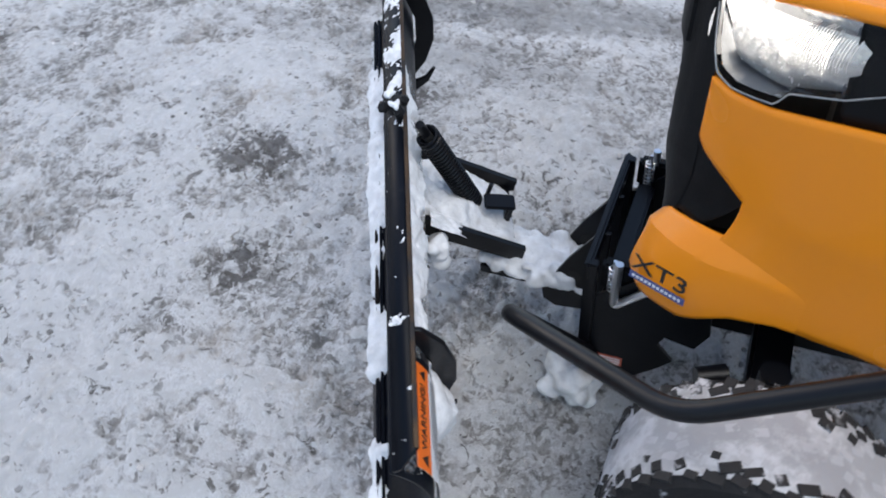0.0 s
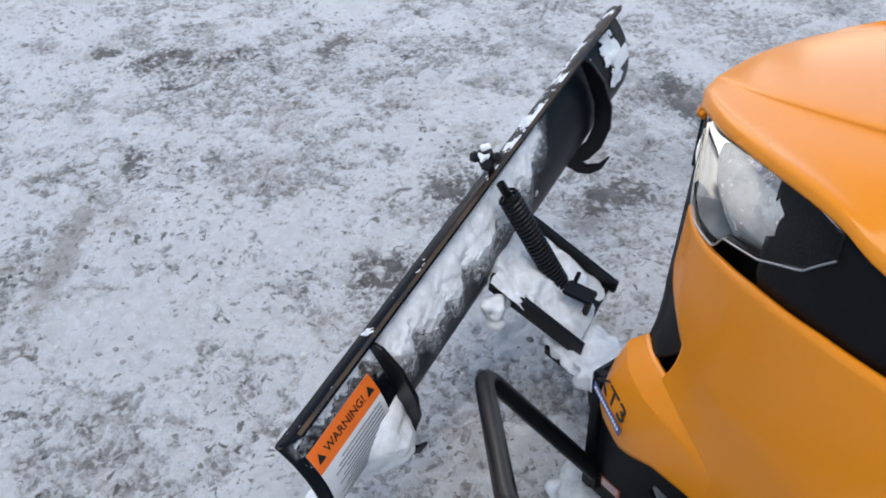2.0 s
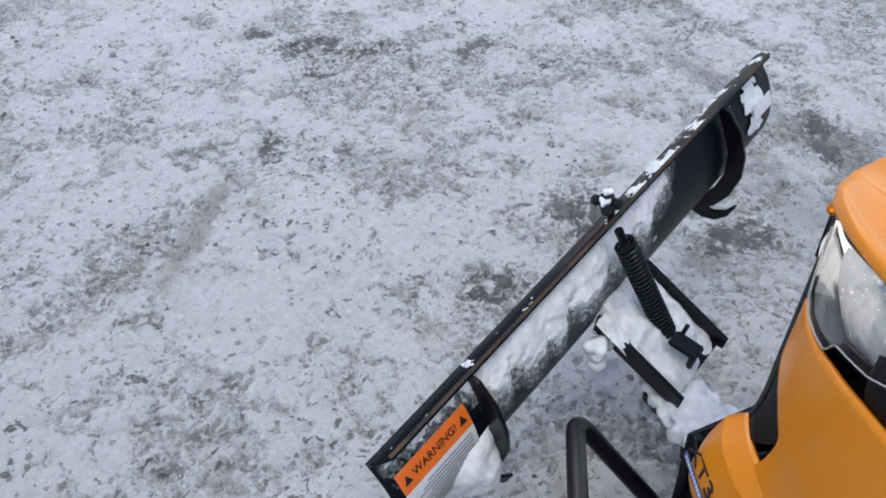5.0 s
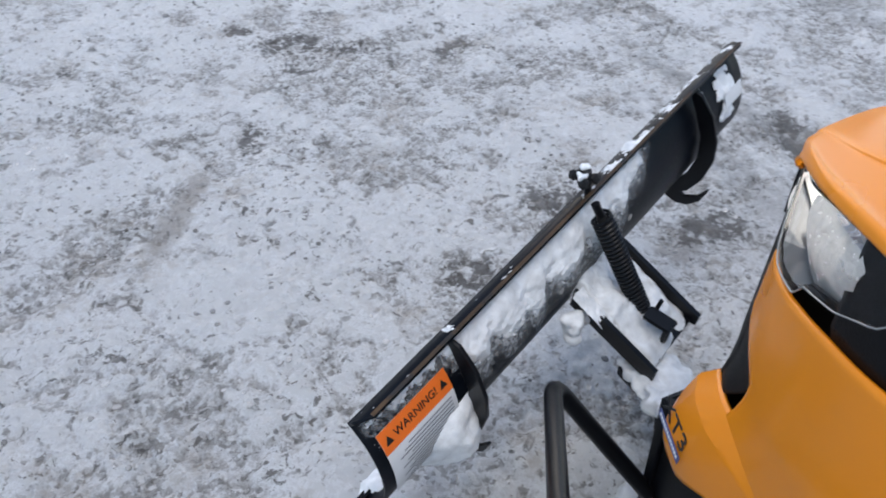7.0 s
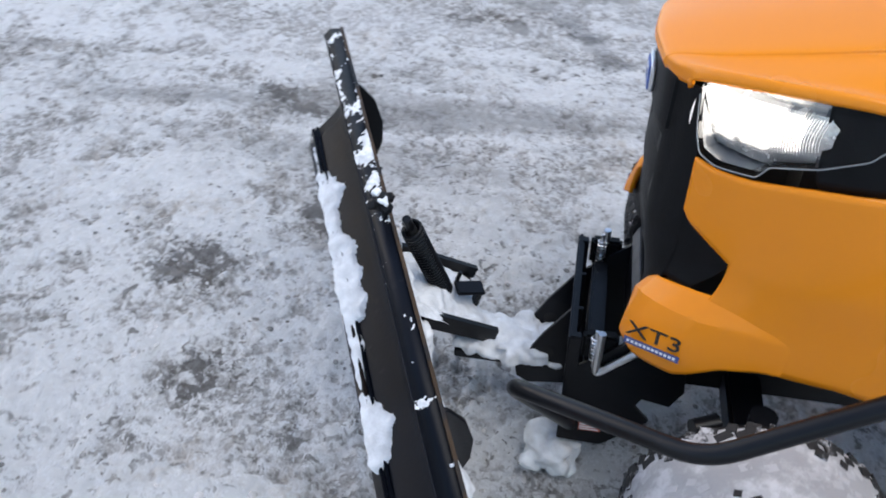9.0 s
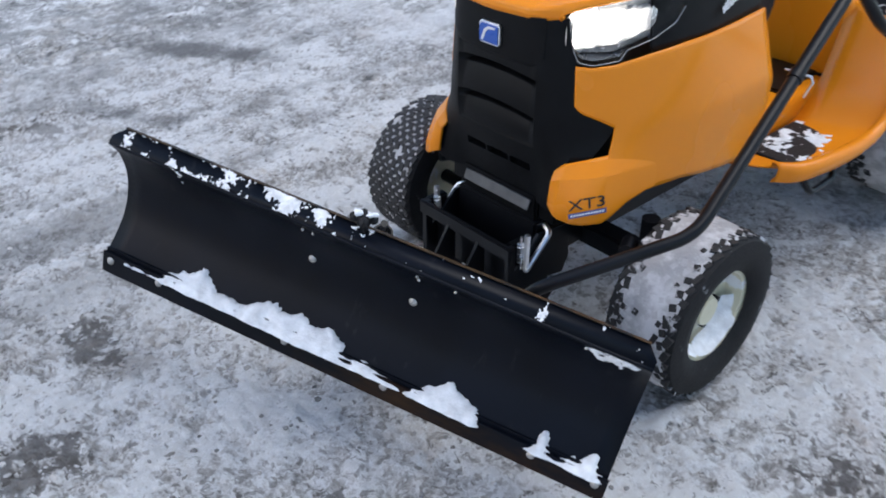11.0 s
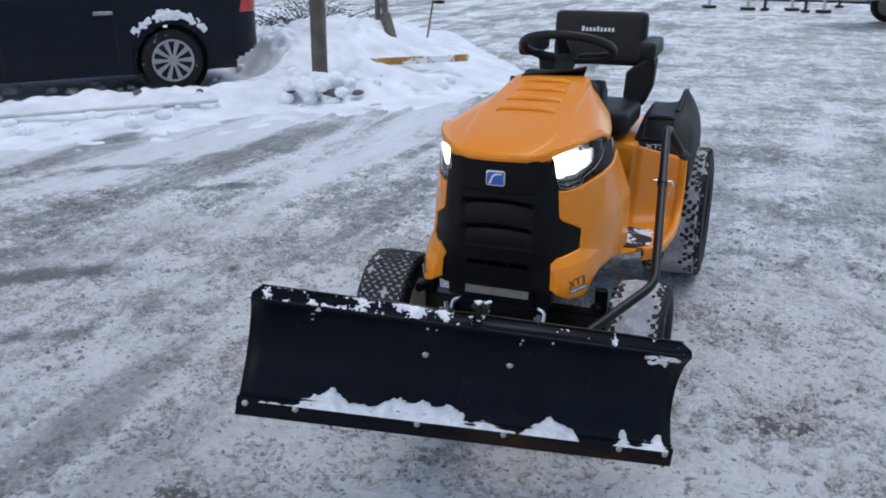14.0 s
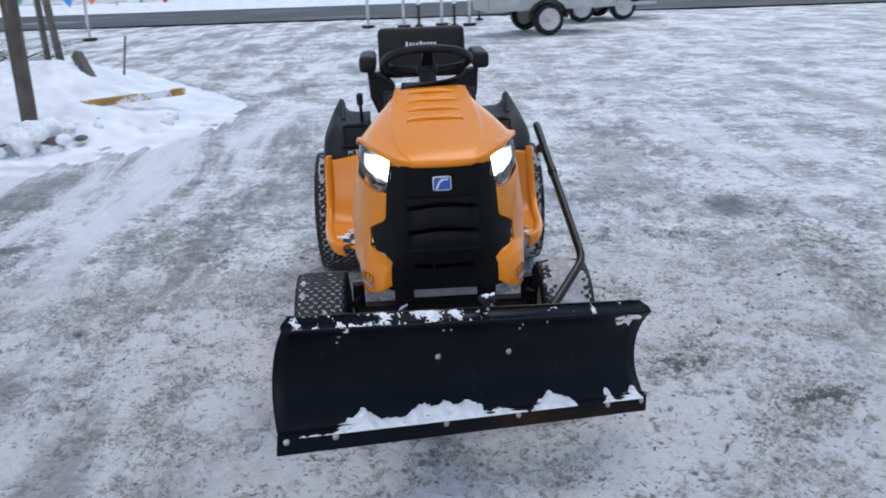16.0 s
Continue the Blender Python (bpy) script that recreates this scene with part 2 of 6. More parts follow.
def lerp(table, s):
    """Straight-line values between knots (s, value)."""
    if s <= table[0][0]:
        return table[0][1]
    for (a, p), (b, q) in zip(table, table[1:]):
        if s <= b:
            f = (s - a) / (b - a)
            return p * (1 - f) + q * f
    return table[-1][1]


def words(text, size, material, parent, m, name="lettering", depth=0.0006, label=""):
    """Raised letters of the built-in font, centred on the pose m (x along the line, z out of the surface)."""
    cu = bpy.data.curves.new(name, 'FONT')
    cu.body, cu.size, cu.extrude, cu.align_x, cu.align_y = text, size, depth, 'CENTER', 'CENTER'
    tmp = bpy.data.objects.new(name, cu)
    scene.collection.objects.link(tmp)
    me = bpy.data.meshes.new_from_object(tmp.evaluated_get(bpy.context.evaluated_depsgraph_get()))
    bpy.data.objects.remove(tmp)
    me.materials.clear()
    me.materials.append(material)
    me.transform(m)
    ob = new(name, me)
    ob.parent = parent
    if label:
        tagged(ob, label)
    return ob


def noise2(x, y, s, seed=0.0, oct=4):
    return noise.fractal(Vector((x * s + seed, y * s - seed, seed * 1.7)), 1.0, 2.0, oct)


def snow_cover(name, surface, envelope, nu, nv, parent=None, label="", m=None, rough=0.35, scale=30.0, seed=0.0):
    """Snow lying on a surface: surface(u, v) gives place and outward way, envelope(u, v) its depth; it ends where the depth runs out."""
    bm = bmesh.new()
    grid = []
    for i in range(nu + 1):
        row = []
        for j in range(nv + 1):
            p, w = surface(i / nu, j / nv)
            p, w = Vector(p), Vector(w)
            h = envelope(i / nu, j / nv)
            h = h * (1 + rough * noise.fractal(p * scale + Vector((seed, 0, 0)), 1.0, 2.0, 4)) + 0.006 * noise.fractal(p * scale * 0.7 + Vector((0, seed, 3)), 1.0, 2.0, 3) * (1 if h > -0.02 else 0)
            row.append((bm.verts.new(p + w * max(h, -0.003)), h))
        grid.append(row)
    for i in range(nu):
        for j in range(nv):
            q = (grid[i][j], grid[i + 1][j], grid[i + 1][j + 1], grid[i][j + 1])
            if max(h for _, h in q) > 0:
                bm.faces.new([v for v, _ in q])
    bmesh.ops.delete(bm, geom=[v for v in bm.verts if not v.link_faces], context='VERTS')
    return part(name, bm, SNOW, parent, label, m, sharp=80)


# ---- the ground: packed snow, ice and grit, one sheet to the horizon ----
def spread(lo, hi, step, far):
    """Coordinates: even steps from lo to hi, then growing ones out to far."""
    mid = list(np.arange(lo, hi + step / 2, step))
    s, x = step, mid[-1]
    out = []
    while x < far:
        s *= 1.16
        x += s
        out.append(x)
    s, x = step, mid[0]
    pre = []
    while x > -far:
        s *= 1.16
        x -= s
        pre.append(x)
    return np.array(pre[::-1] + mid + out)


def gradient_noise(x, y, seed=0):
    """Smooth noise over arrays, about -0.7 to 0.7."""
    ix, iy = np.floor(x).astype(np.int64), np.floor(y).astype(np.int64)
    fx, fy = x - ix, y - iy

    def corner(dx, dy):
        h = ((ix + dx) * 374761393 + (iy + dy) * 668265263 + seed * 974634777) & 0xffffffff
        h = ((h ^ (h >> 13)) * 1274126177) & 0xffffffff
        a = ((h ^ (h >> 16)) & 0xffff) * (2 * math.pi / 65536)
        return np.cos(a) * (fx - dx) + np.sin(a) * (fy - dy)
    u, v = fx * fx * fx * (fx * (fx * 6 - 15) + 10), fy * fy * fy * (fy * (fy * 6 - 15) + 10)
    lo = corner(0, 0) * (1 - u) + corner(1, 0) * u
    hi = corner(0, 1) * (1 - u) + corner(1, 1) * u
    return lo * (1 - v) + hi * v


def layered(x, y, scale, layers, seed, gain=0.55):
    total, amp = 0.0, 1.0
    for k in range(layers):
        total = total + amp * gradient_noise(x * scale + 17.3 * k, y * scale - 9.1 * k, seed + k)
        scale, amp = scale * 2.03, amp * gain
    return total


def clods(x, y, scale, seed):
    """Frozen crumbs: 0 in the joints, up to 1 on the tops, each of its own height."""
    x, y = x * scale, y * scale
    ix, iy = np.floor(x).astype(np.int64), np.floor(y).astype(np.int64)
    f1, f2, top = np.full(x.shape, 9.0), np.full(x.shape, 9.0), np.zeros(x.shape)
    for dx in (-1, 0, 1):
        for dy in (-1, 0, 1):
            h = ((ix + dx) * 374761393 + (iy + dy) * 668265263 + seed * 974634777) & 0xffffffff
            h = ((h ^ (h >> 13)) * 1274126177) & 0xffffffff
            h = h ^ (h >> 16)
            d = np.hypot(ix + dx + (h & 255) / 255.0 - x, iy + dy + ((h >> 8) & 255) / 255.0 - y)
            near = d < f1
            f2 = np.where(near, f1, np.minimum(f2, d))
            top = np.where(near, ((h >> 16) & 255) / 255.0, top)
            f1 = np.where(near, d, f1)
    return np.minimum(1.0, (f2 - f1) * 2.4) * (0.25 + 0.75 * top)


def smooth(a, lo, hi):
    t = np.clip((a - lo) / (hi - lo), 0, 1)
    return t * t * (3 - 2 * t)


# bare muddy places and cleaner drifts: x, y, half length, half width, turn
MUD = [(-0.06, -2.35, 0.24, 0.13, -20), (0.02, -2.20, 0.10, 0.06, 10), (0.18, -2.60, 0.08, 0.06, 0), (-0.51, -2.12, 0.17, 0.06, 30), (-0.72, -1.92, 0.14, 0.06, 40), (0.88, -1.38, 0.12, 0.05, 30),
       (-0.63, -0.78, 0.13, 0.08, 0), (-0.30, -1.02, 0.17, 0.12, 60), (-1.22, -1.06, 0.20, 0.06, 60), (-2.00, -0.48, 0.34, 0.10, 75), (0.05, -0.86, 0.10, 0.09, 0), (0.90, 0.25, 0.16, 0.11, 30),
       (1.26, -0.12, 0.16, 0.08, 20), (-1.57, 1.25, 0.24, 0.09, 30), (0.36, -1.75, 0.12, 0.05, 60)]
SMEAR = [(0.64, -1.46, 0.27, 0.055, 57), (-0.52, -0.76, 0.13, 0.07, 30)]
WET = [(-4.5, 2.55, 1.0, 0.16, 32), (-3.4, 2.2, 0.6, 0.13, 32), (-2.4, 2.0, 0.5, 0.12, 30), (-2.3, 0.45, 0.6, 0.14, 35), (-1.9, -0.1, 0.4, 0.10, 30), (-6.0, 1.6, 0.9, 0.2, 35), (1.8, 2.2, 0.4, 0.2, 60)]
DRIFT = [(0.69, -1.06, 0.16, 0.10, 30), (0.62, -0.50, 0.22, 0.13, 20), (0.72, -0.36, 0.24, 0.15, 20), (-0.35, -2.42, 0.20, 0.07, 20), (0.83, -1.62, 0.14, 0.07, 20), (-0.75, -2.35, 0.40, 0.10, 30)]


def blots(places, x, y):
    total = np.zeros(x.shape)
    for px_, py_, a, b, turn in places:
        c, d = math.cos(radians(turn)), math.sin(radians(turn))
        u, v = ((x - px_) * c + (y - py_) * d) / a, ((y - py_) * c - (x - px_) * d) / b
        total = np.maximum(total, np.exp(-0.9 * (u * u + v * v)))
    return total


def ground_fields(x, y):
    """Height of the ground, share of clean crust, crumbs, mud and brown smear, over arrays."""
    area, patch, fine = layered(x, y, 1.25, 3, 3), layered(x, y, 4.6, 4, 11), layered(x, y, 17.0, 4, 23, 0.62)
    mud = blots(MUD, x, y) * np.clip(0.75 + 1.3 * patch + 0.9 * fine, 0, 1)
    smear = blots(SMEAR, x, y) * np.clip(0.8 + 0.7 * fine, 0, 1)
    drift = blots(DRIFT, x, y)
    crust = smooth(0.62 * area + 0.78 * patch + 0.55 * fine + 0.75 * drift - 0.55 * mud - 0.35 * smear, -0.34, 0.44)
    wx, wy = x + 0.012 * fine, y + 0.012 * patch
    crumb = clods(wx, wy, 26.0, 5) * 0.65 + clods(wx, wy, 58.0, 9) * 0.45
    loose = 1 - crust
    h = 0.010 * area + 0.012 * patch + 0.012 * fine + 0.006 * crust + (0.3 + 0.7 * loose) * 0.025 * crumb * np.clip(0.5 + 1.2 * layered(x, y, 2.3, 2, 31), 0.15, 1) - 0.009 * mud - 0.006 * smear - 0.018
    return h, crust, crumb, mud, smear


def build_ground():
    xs, ys = spread(-2.8, 2.0, 0.0072, 900), spread(-3.7, 1.7, 0.0072, 900)
    X, Y = np.meshgrid(xs, ys)
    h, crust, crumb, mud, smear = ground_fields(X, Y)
    h = np.where(np.maximum(abs(X), abs(Y - 1)) < 25, h, 0.0)
    inside = np.minimum(np.minimum(X + 2.8, 2.0 - X), np.minimum(Y + 3.7, 1.7 - Y))
    near = smooth(inside, 0.0, 0.7)
    nx = len(xs)
    k = np.arange(len(ys) - 1)[:, None] * nx + np.arange(nx - 1)[None, :]
    faces = np.stack([k, k + 1, k + nx + 1, k + nx], -1).reshape(-1, 4)
    me = bpy.data.meshes.new("ground")
    me.from_pydata(np.stack([X, Y, h], -1).reshape(-1, 3), [], faces)
    me.polygons.foreach_set("use_smooth", np.ones(len(me.polygons), dtype=bool))
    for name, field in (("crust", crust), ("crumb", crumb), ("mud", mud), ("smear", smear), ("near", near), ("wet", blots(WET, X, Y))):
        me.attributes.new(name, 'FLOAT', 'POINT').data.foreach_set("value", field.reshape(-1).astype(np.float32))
    ob = new("ground", me)
    tagged(ob, "driveway of packed dirty snow, ice and frozen grit", "ground", kind="structure")
    m = bpy.data.materials.new("packed_snow_and_ice")
    m.use_nodes = True
    n, l = m.node_tree.nodes, m.node_tree.links
    b = n["Principled BSDF"]
    b.inputs["Roughness"].default_value = 0.6
    geo = n.new("ShaderNodeNewGeometry")

    def tex(scale, detail, rough, seed=0.0, stretch=(1, 1, 1), turn=0.0, warp=0.0):
        mp = n.new("ShaderNodeMapping")
        mp.inputs["Location"].default_value = (seed, seed * 1.3, 0)
        mp.inputs["Rotation"].default_value = (0, 0, radians(turn))
        mp.inputs["Scale"].default_value = stretch
        t = n.new("ShaderNodeTexNoise")
        t.inputs["Scale"].default_value, t.inputs["Detail"].default_value, t.inputs["Roughness"].default_value = scale, detail, rough
        t.inputs["Distortion"].default_value = warp
        l.new(geo.outputs["Position"], mp.inputs["Vector"])
        l.new(mp.outputs["Vector"], t.inputs["Vector"])
        return t.outputs["Fac"]

    def band(sock, lo, hi):
        r = n.new("ShaderNodeMapRange")
        r.interpolation_type = 'SMOOTHSTEP'
        r.inputs["From Min"].default_value, r.inputs["From Max"].default_value = lo, hi
        l.new(sock, r.inputs["Value"])
        return r.outputs["Result"]

    def mix(f, a, c, amount=1.0):
        x = n.new("ShaderNodeMix")
        x.data_type = 'RGBA'
        if amount != 1.0:
            mu = n.new("ShaderNodeMath")
            mu.operation = 'MULTIPLY'
            l.new(f, mu.inputs[0])
            mu.inputs[1].default_value = amount
            f = mu.outputs[0]
        l.new(f, x.inputs["Factor"])
        for s, v in ((x.inputs["A"], a), (x.inputs["B"], c)):
            if isinstance(v, tuple):
                s.default_value = (*v, 1)
            else:
                l.new(v, s)
        return x.outputs["Result"]

    def times(a, c):
        mu = n.new("ShaderNodeMath")
        mu.operation = 'MULTIPLY'
        l.new(a, mu.inputs[0])
        l.new(c, mu.inputs[1])
        return mu.outputs[0]

    def plus(a, c, k):
        mu = n.new("ShaderNodeMath")
        mu.operation = 'MULTIPLY_ADD'
        l.new(c, mu.inputs[0])
        mu.inputs[1].default_value = k
        l.new(a, mu.inputs[2])
        return mu.outputs[0]

    mid = tex(6.0, 9, 0.68, 3.1, warp=0.15)
    fine = tex(36, 8, 0.75, 7.7)
    area = tex(1.5, 6, 0.62, 9.0)
    # clean packed snow, greyer where it is trodden: broad areas and hand-sized patches
    wear = plus(plus(plus(area, mid, 0.9), tex(15, 7, 0.74, 5.5), 0.55), tex(0.33, 4, 0.6, 17.0), 0.30)
    ramp = n.new("ShaderNodeValToRGB")
    cr = ramp.color_ramp
    stops = [(1.18, (0.25, 0.253, 0.252)), (1.28, (0.42, 0.424, 0.425)), (1.355, (0.60, 0.607, 0.612)), (1.42, (0.74, 0.75, 0.76)), (1.52, (0.86, 0.87, 0.88))]
    span = n.new("ShaderNodeMapRange")
    span.inputs["From Min"].default_value, span.inputs["From Max"].default_value = 1.0, 1.7
    l.new(wear, span.inputs["Value"])
    l.new(span.outputs["Result"], ramp.inputs["Fac"])
    for k, (p, c) in enumerate(stops):
        e = cr.elements[k] if k < 2 else cr.elements.new(0.5)
        e.position, e.color = (p - 1.0) / 0.7, (*c, 1)
    col = ramp.outputs["Color"]
    # brownish meltwater stain in places
    tint = n.new("ShaderNodeMix")
    tint.data_type, tint.blend_type = 'RGBA', 'MULTIPLY'
    l.new(times(band(tex(1.4, 9, 0.72, 21.0), 0.47, 0.66), band(mid, 0.35, 0.6)), tint.inputs["Factor"])
    l.new(col, tint.inputs["A"])
    tint.inputs["B"].default_value = (0.80, 0.74, 0.66, 1)
    col = tint.outputs["Result"]
    # wheel tracks worn to wet ice, across the yard behind
    sep = n.new("ShaderNodeSeparateXYZ")
    l.new(geo.outputs["Position"], sep.inputs["Vector"])
    back = band(sep.outputs["Y"], -0.6, 2.2)
    streak = tex(1.1, 10, 0.70, 4.2, (1.5, 0.30, 1), -12, 0.4)
    track = times(back, band(streak, 0.49, 0.63))
    col = mix(track, col, (0.40, 0.403, 0.405), 0.5)
    # frozen-in grit, painted pit shade: swarms of specks, coarse marks, few bare dark patches
    swarm = band(plus(tex(2.1, 6, 0.65, 31.0), mid, 0.5), 0.56, 0.84)
    col = mix(times(swarm, band(plus(tex(62, 5, 0.7, 2.2), fine, 0.5), 0.74, 0.86)), col, (0.13, 0.126, 0.125), 0.8)
    col = mix(times(swarm, band(tex(23, 5, 0.66, 12.0, (1.0, 1.0, 1), 20, 0.7), 0.53, 0.60)), col, (0.085, 0.083, 0.082), 0.9)
    col = mix(band(tex(9, 8, 0.7, 41.0, warp=0.4), 0.60, 0.68), col, (0.19, 0.185, 0.185), 0.75)
    col = mix(times(band(tex(1.25, 8, 0.7, 55.0), 0.60, 0.69), band(fine, 0.35, 0.6)), col, (0.10, 0.088, 0.08), 0.85)
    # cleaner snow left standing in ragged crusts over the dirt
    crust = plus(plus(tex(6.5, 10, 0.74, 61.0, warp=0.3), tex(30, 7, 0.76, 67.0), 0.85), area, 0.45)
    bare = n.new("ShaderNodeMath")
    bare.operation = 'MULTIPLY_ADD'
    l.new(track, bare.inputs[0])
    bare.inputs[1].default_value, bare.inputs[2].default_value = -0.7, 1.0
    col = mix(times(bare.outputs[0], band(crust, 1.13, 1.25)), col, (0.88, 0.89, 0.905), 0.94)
    col = mix(times(back, band(plus(streak, crust, 0.12), 0.60, 0.52)), col, (0.82, 0.83, 0.85), 0.6)
    # cleaner snow drifted along the foot of the bank
    away = n.new("ShaderNodeVectorMath")
    away.operation = 'DOT_PRODUCT'
    l.new(geo.outputs["Position"], away.inputs[0])
    away.inputs[1].default_value = (0.741, -0.672, 0.0)
    near = band(sep.outputs["Y"], 7.5, 4.5)
    col = mix(times(near, band(plus(away.outputs["Value"], streak, 8.0), 0.7, -0.9)), col, (0.78, 0.795, 0.825), 0.9)
    # close by: clean crust standing over loose grey crumbs, mud and brown smears
    def field(name):
        at = n.new("ShaderNodeAttribute")
        at.attribute_name = name
        return at.outputs["Fac"]

    def ramp_of(value, stops):
        rp = n.new("ShaderNodeValToRGB")
        for k, (p, c) in enumerate(stops):
            e = rp.color_ramp.elements[k] if k < 2 else rp.color_ramp.elements.new(0.5)
            e.position, e.color = p, (*c, 1)
        l.new(value, rp.inputs["Fac"])
        return rp.outputs["Color"]

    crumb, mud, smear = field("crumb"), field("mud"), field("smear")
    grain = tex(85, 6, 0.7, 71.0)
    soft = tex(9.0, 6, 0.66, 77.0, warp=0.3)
    # tone follows the relief noise: hollows coloured darker for dirt and crevice shade
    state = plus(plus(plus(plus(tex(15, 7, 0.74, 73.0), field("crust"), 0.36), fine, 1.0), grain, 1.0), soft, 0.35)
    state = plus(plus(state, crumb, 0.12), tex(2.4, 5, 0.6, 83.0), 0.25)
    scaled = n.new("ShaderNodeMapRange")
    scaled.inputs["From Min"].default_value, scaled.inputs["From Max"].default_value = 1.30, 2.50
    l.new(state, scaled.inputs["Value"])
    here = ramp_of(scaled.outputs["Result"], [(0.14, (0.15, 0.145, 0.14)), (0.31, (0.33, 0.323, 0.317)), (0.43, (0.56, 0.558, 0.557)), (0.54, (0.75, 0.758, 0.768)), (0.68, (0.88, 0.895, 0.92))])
    # broken chips of ice, each with a face of its own
    nudge = n.new("ShaderNodeTexNoise")
    nudge.inputs["Scale"].default_value, nudge.inputs["Detail"].default_value = 34, 3
    l.new(geo.outputs["Position"], nudge.inputs["Vector"])
    bend = n.new("ShaderNodeVectorMath")
    bend.operation = 'MULTIPLY_ADD'
    l.new(nudge.outputs["Color"], bend.inputs[0])
    bend.inputs[1].default_value = (0.045, 0.045, 0.045)
    l.new(geo.outputs["Position"], bend.inputs[2])
    cell = n.new("ShaderNodeTexVoronoi")
    cell.inputs["Scale"].default_value = 78
    l.new(bend.outputs["Vector"], cell.inputs["Vector"])
    face = n.new("ShaderNodeSeparateColor")
    l.new(cell.outputs["Color"], face.inputs["Color"])
    chip = face.outputs["Red"]
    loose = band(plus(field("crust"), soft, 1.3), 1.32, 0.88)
    here = mix(times(times(loose, band(chip, 0.55, 0.95)), band(grain, 0.34, 0.56)), here, (0.20, 0.186, 0.172), 0.78)
    here = mix(times(loose, band(chip, 0.34, 0.10)), here, (0.84, 0.85, 0.865), 0.65)
    here = mix(band(plus(smear, fine, 0.4), 0.45, 0.90), here, (0.30, 0.268, 0.235), 0.6)
    here = mix(band(plus(plus(plus(mud, fine, 0.8), crumb, -0.25), chip, 0.35), 0.82, 1.12), here, (0.078, 0.070, 0.065), 0.8)
    # dark specks: grit and the shade of grain pits, both put into the colour
    here = mix(times(band(tex(17, 6, 0.7, 91.0, warp=0.6), 0.585, 0.64), band(tex(2.6, 5, 0.62, 95.0), 0.44, 0.60)), here, (0.115, 0.108, 0.102), 0.8)
    here = mix(times(band(tex(44, 4, 0.62, 103.0, warp=0.5), 0.575, 0.64), band(plus(tex(3.1, 6, 0.66, 107.0), soft, 0.6), 0.70, 0.95)), here, (0.12, 0.108, 0.098), 0.85)
    here = mix(times(band(tex(27, 5, 0.66, 111.0, warp=0.8), 0.60, 0.65), band(tex(1.9, 6, 0.66, 113.0), 0.40, 0.56)), here, (0.095, 0.088, 0.083), 0.85)
    here = mix(times(band(tex(3.4, 7, 0.7, 99.0), 0.52, 0.68), band(fine, 0.4, 0.6)), here, (0.44, 0.385, 0.325), 0.55)
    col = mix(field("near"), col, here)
    lane = band(sep.outputs["X"], -0.2, -1.3)
    col = mix(times(lane, band(plus(streak, fine, 0.25), 0.60, 0.74)), col, (0.17, 0.171, 0.172), 0.62)
    col = mix(times(lane, band(plus(streak, fine, 0.2), 0.56, 0.46)), col, (0.84, 0.855, 0.88), 0.32)
    col = mix(band(plus(plus(field("wet"), streak, 1.5), plus(mid, fine, 0.5), 1.0), 1.95, 2.55), col, (0.13, 0.131, 0.134), 0.85)
    l.new(col, b.inputs["Base Color"])
    r = n.new("ShaderNodeMapRange")
    r.inputs["To Min"].default_value, r.inputs["To Max"].default_value = 0.42, 0.85
    l.new(mid, r.inputs["Value"])
    l.new(r.outputs["Result"], b.inputs["Roughness"])
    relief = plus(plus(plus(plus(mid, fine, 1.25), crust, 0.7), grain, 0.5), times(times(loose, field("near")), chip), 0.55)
    bp = n.new("ShaderNodeBump")
    bp.inputs["Strength"].default_value, bp.inputs["Distance"].default_value = 1.0, 0.016
    l.new(relief, bp.inputs["Height"])
    l.new(bp.outputs["Normal"], b.inputs["Normal"])
    me.materials.append(m)
    return ob


ground = build_ground()


# ---- the garden tractor: x across, y to its rear, z up ----
tractor = thing("garden_tractor", "orange and black ride-on garden tractor with lit headlights on snow", "tractor")

# plan of the shell at three heights, from the middle of the nose round to the side
PLAN = {
    0.42: [(0, 0.035), (0.10, 0.035), (0.15, 0.02), (0.195, 0.012), (0.236, 0.03), (0.264, 0.10), (0.285, 0.20), (0.303, 0.30), (0.312, 0.42), (0.312, 0.62)],
    0.60: [(0, 0.0), (0.10, 0.005), (0.15, 0.022), (0.19, 0.055), (0.225, 0.10), (0.25, 0.145), (0.277, 0.21), (0.300, 0.30), (0.312, 0.42), (0.312, 0.62)],
    0.83: [(0, 0.0), (0.10, 0.008), (0.15, 0.036), (0.172, 0.060), (0.205, 0.10), (0.23, 0.15), (0.25, 0.20), (0.268, 0.28), (0.262, 0.42), (0.218, 0.64)],
}


def shell(s, z, out=0.0):
    """A place on the shell: s counts the plan's points from the nose, minus on the other side."""
    a, sign = abs(s), (1 if s >= 0 else -1)
    k = min(int(a), 8)
    f = a - k

    def at(plan):
        p = [Vector(q) for q in plan]
        p1, p2 = p[k], p[k + 1]
        p0 = p[k - 1] if k else Vector((-p[1].x, p[1].y))
        p3 = p[k + 2] if k < 8 else p2 * 2 - p1
        return 0.5 * ((2 * p1) + (p2 - p0) * f + (2 * p0 - 5 * p1 + 4 * p2 - p3) * f * f + (3 * p1 - p0 - 3 * p2 + p3) * f ** 3)
    lo, hi = ((0.42, 0.60) if z < 0.60 else (0.60, 0.83))
    g = (z - lo) / (hi - lo)
    g = g * g * (3 - 2 * g) if z < 0.60 else g
    p = at(PLAN[lo]) * (1 - g) + at(PLAN[hi]) * g
    c = Vector((0, 0.45))
    p = p + (p - c).normalized() * out
    return Vector((p.x * sign, p.y, z))


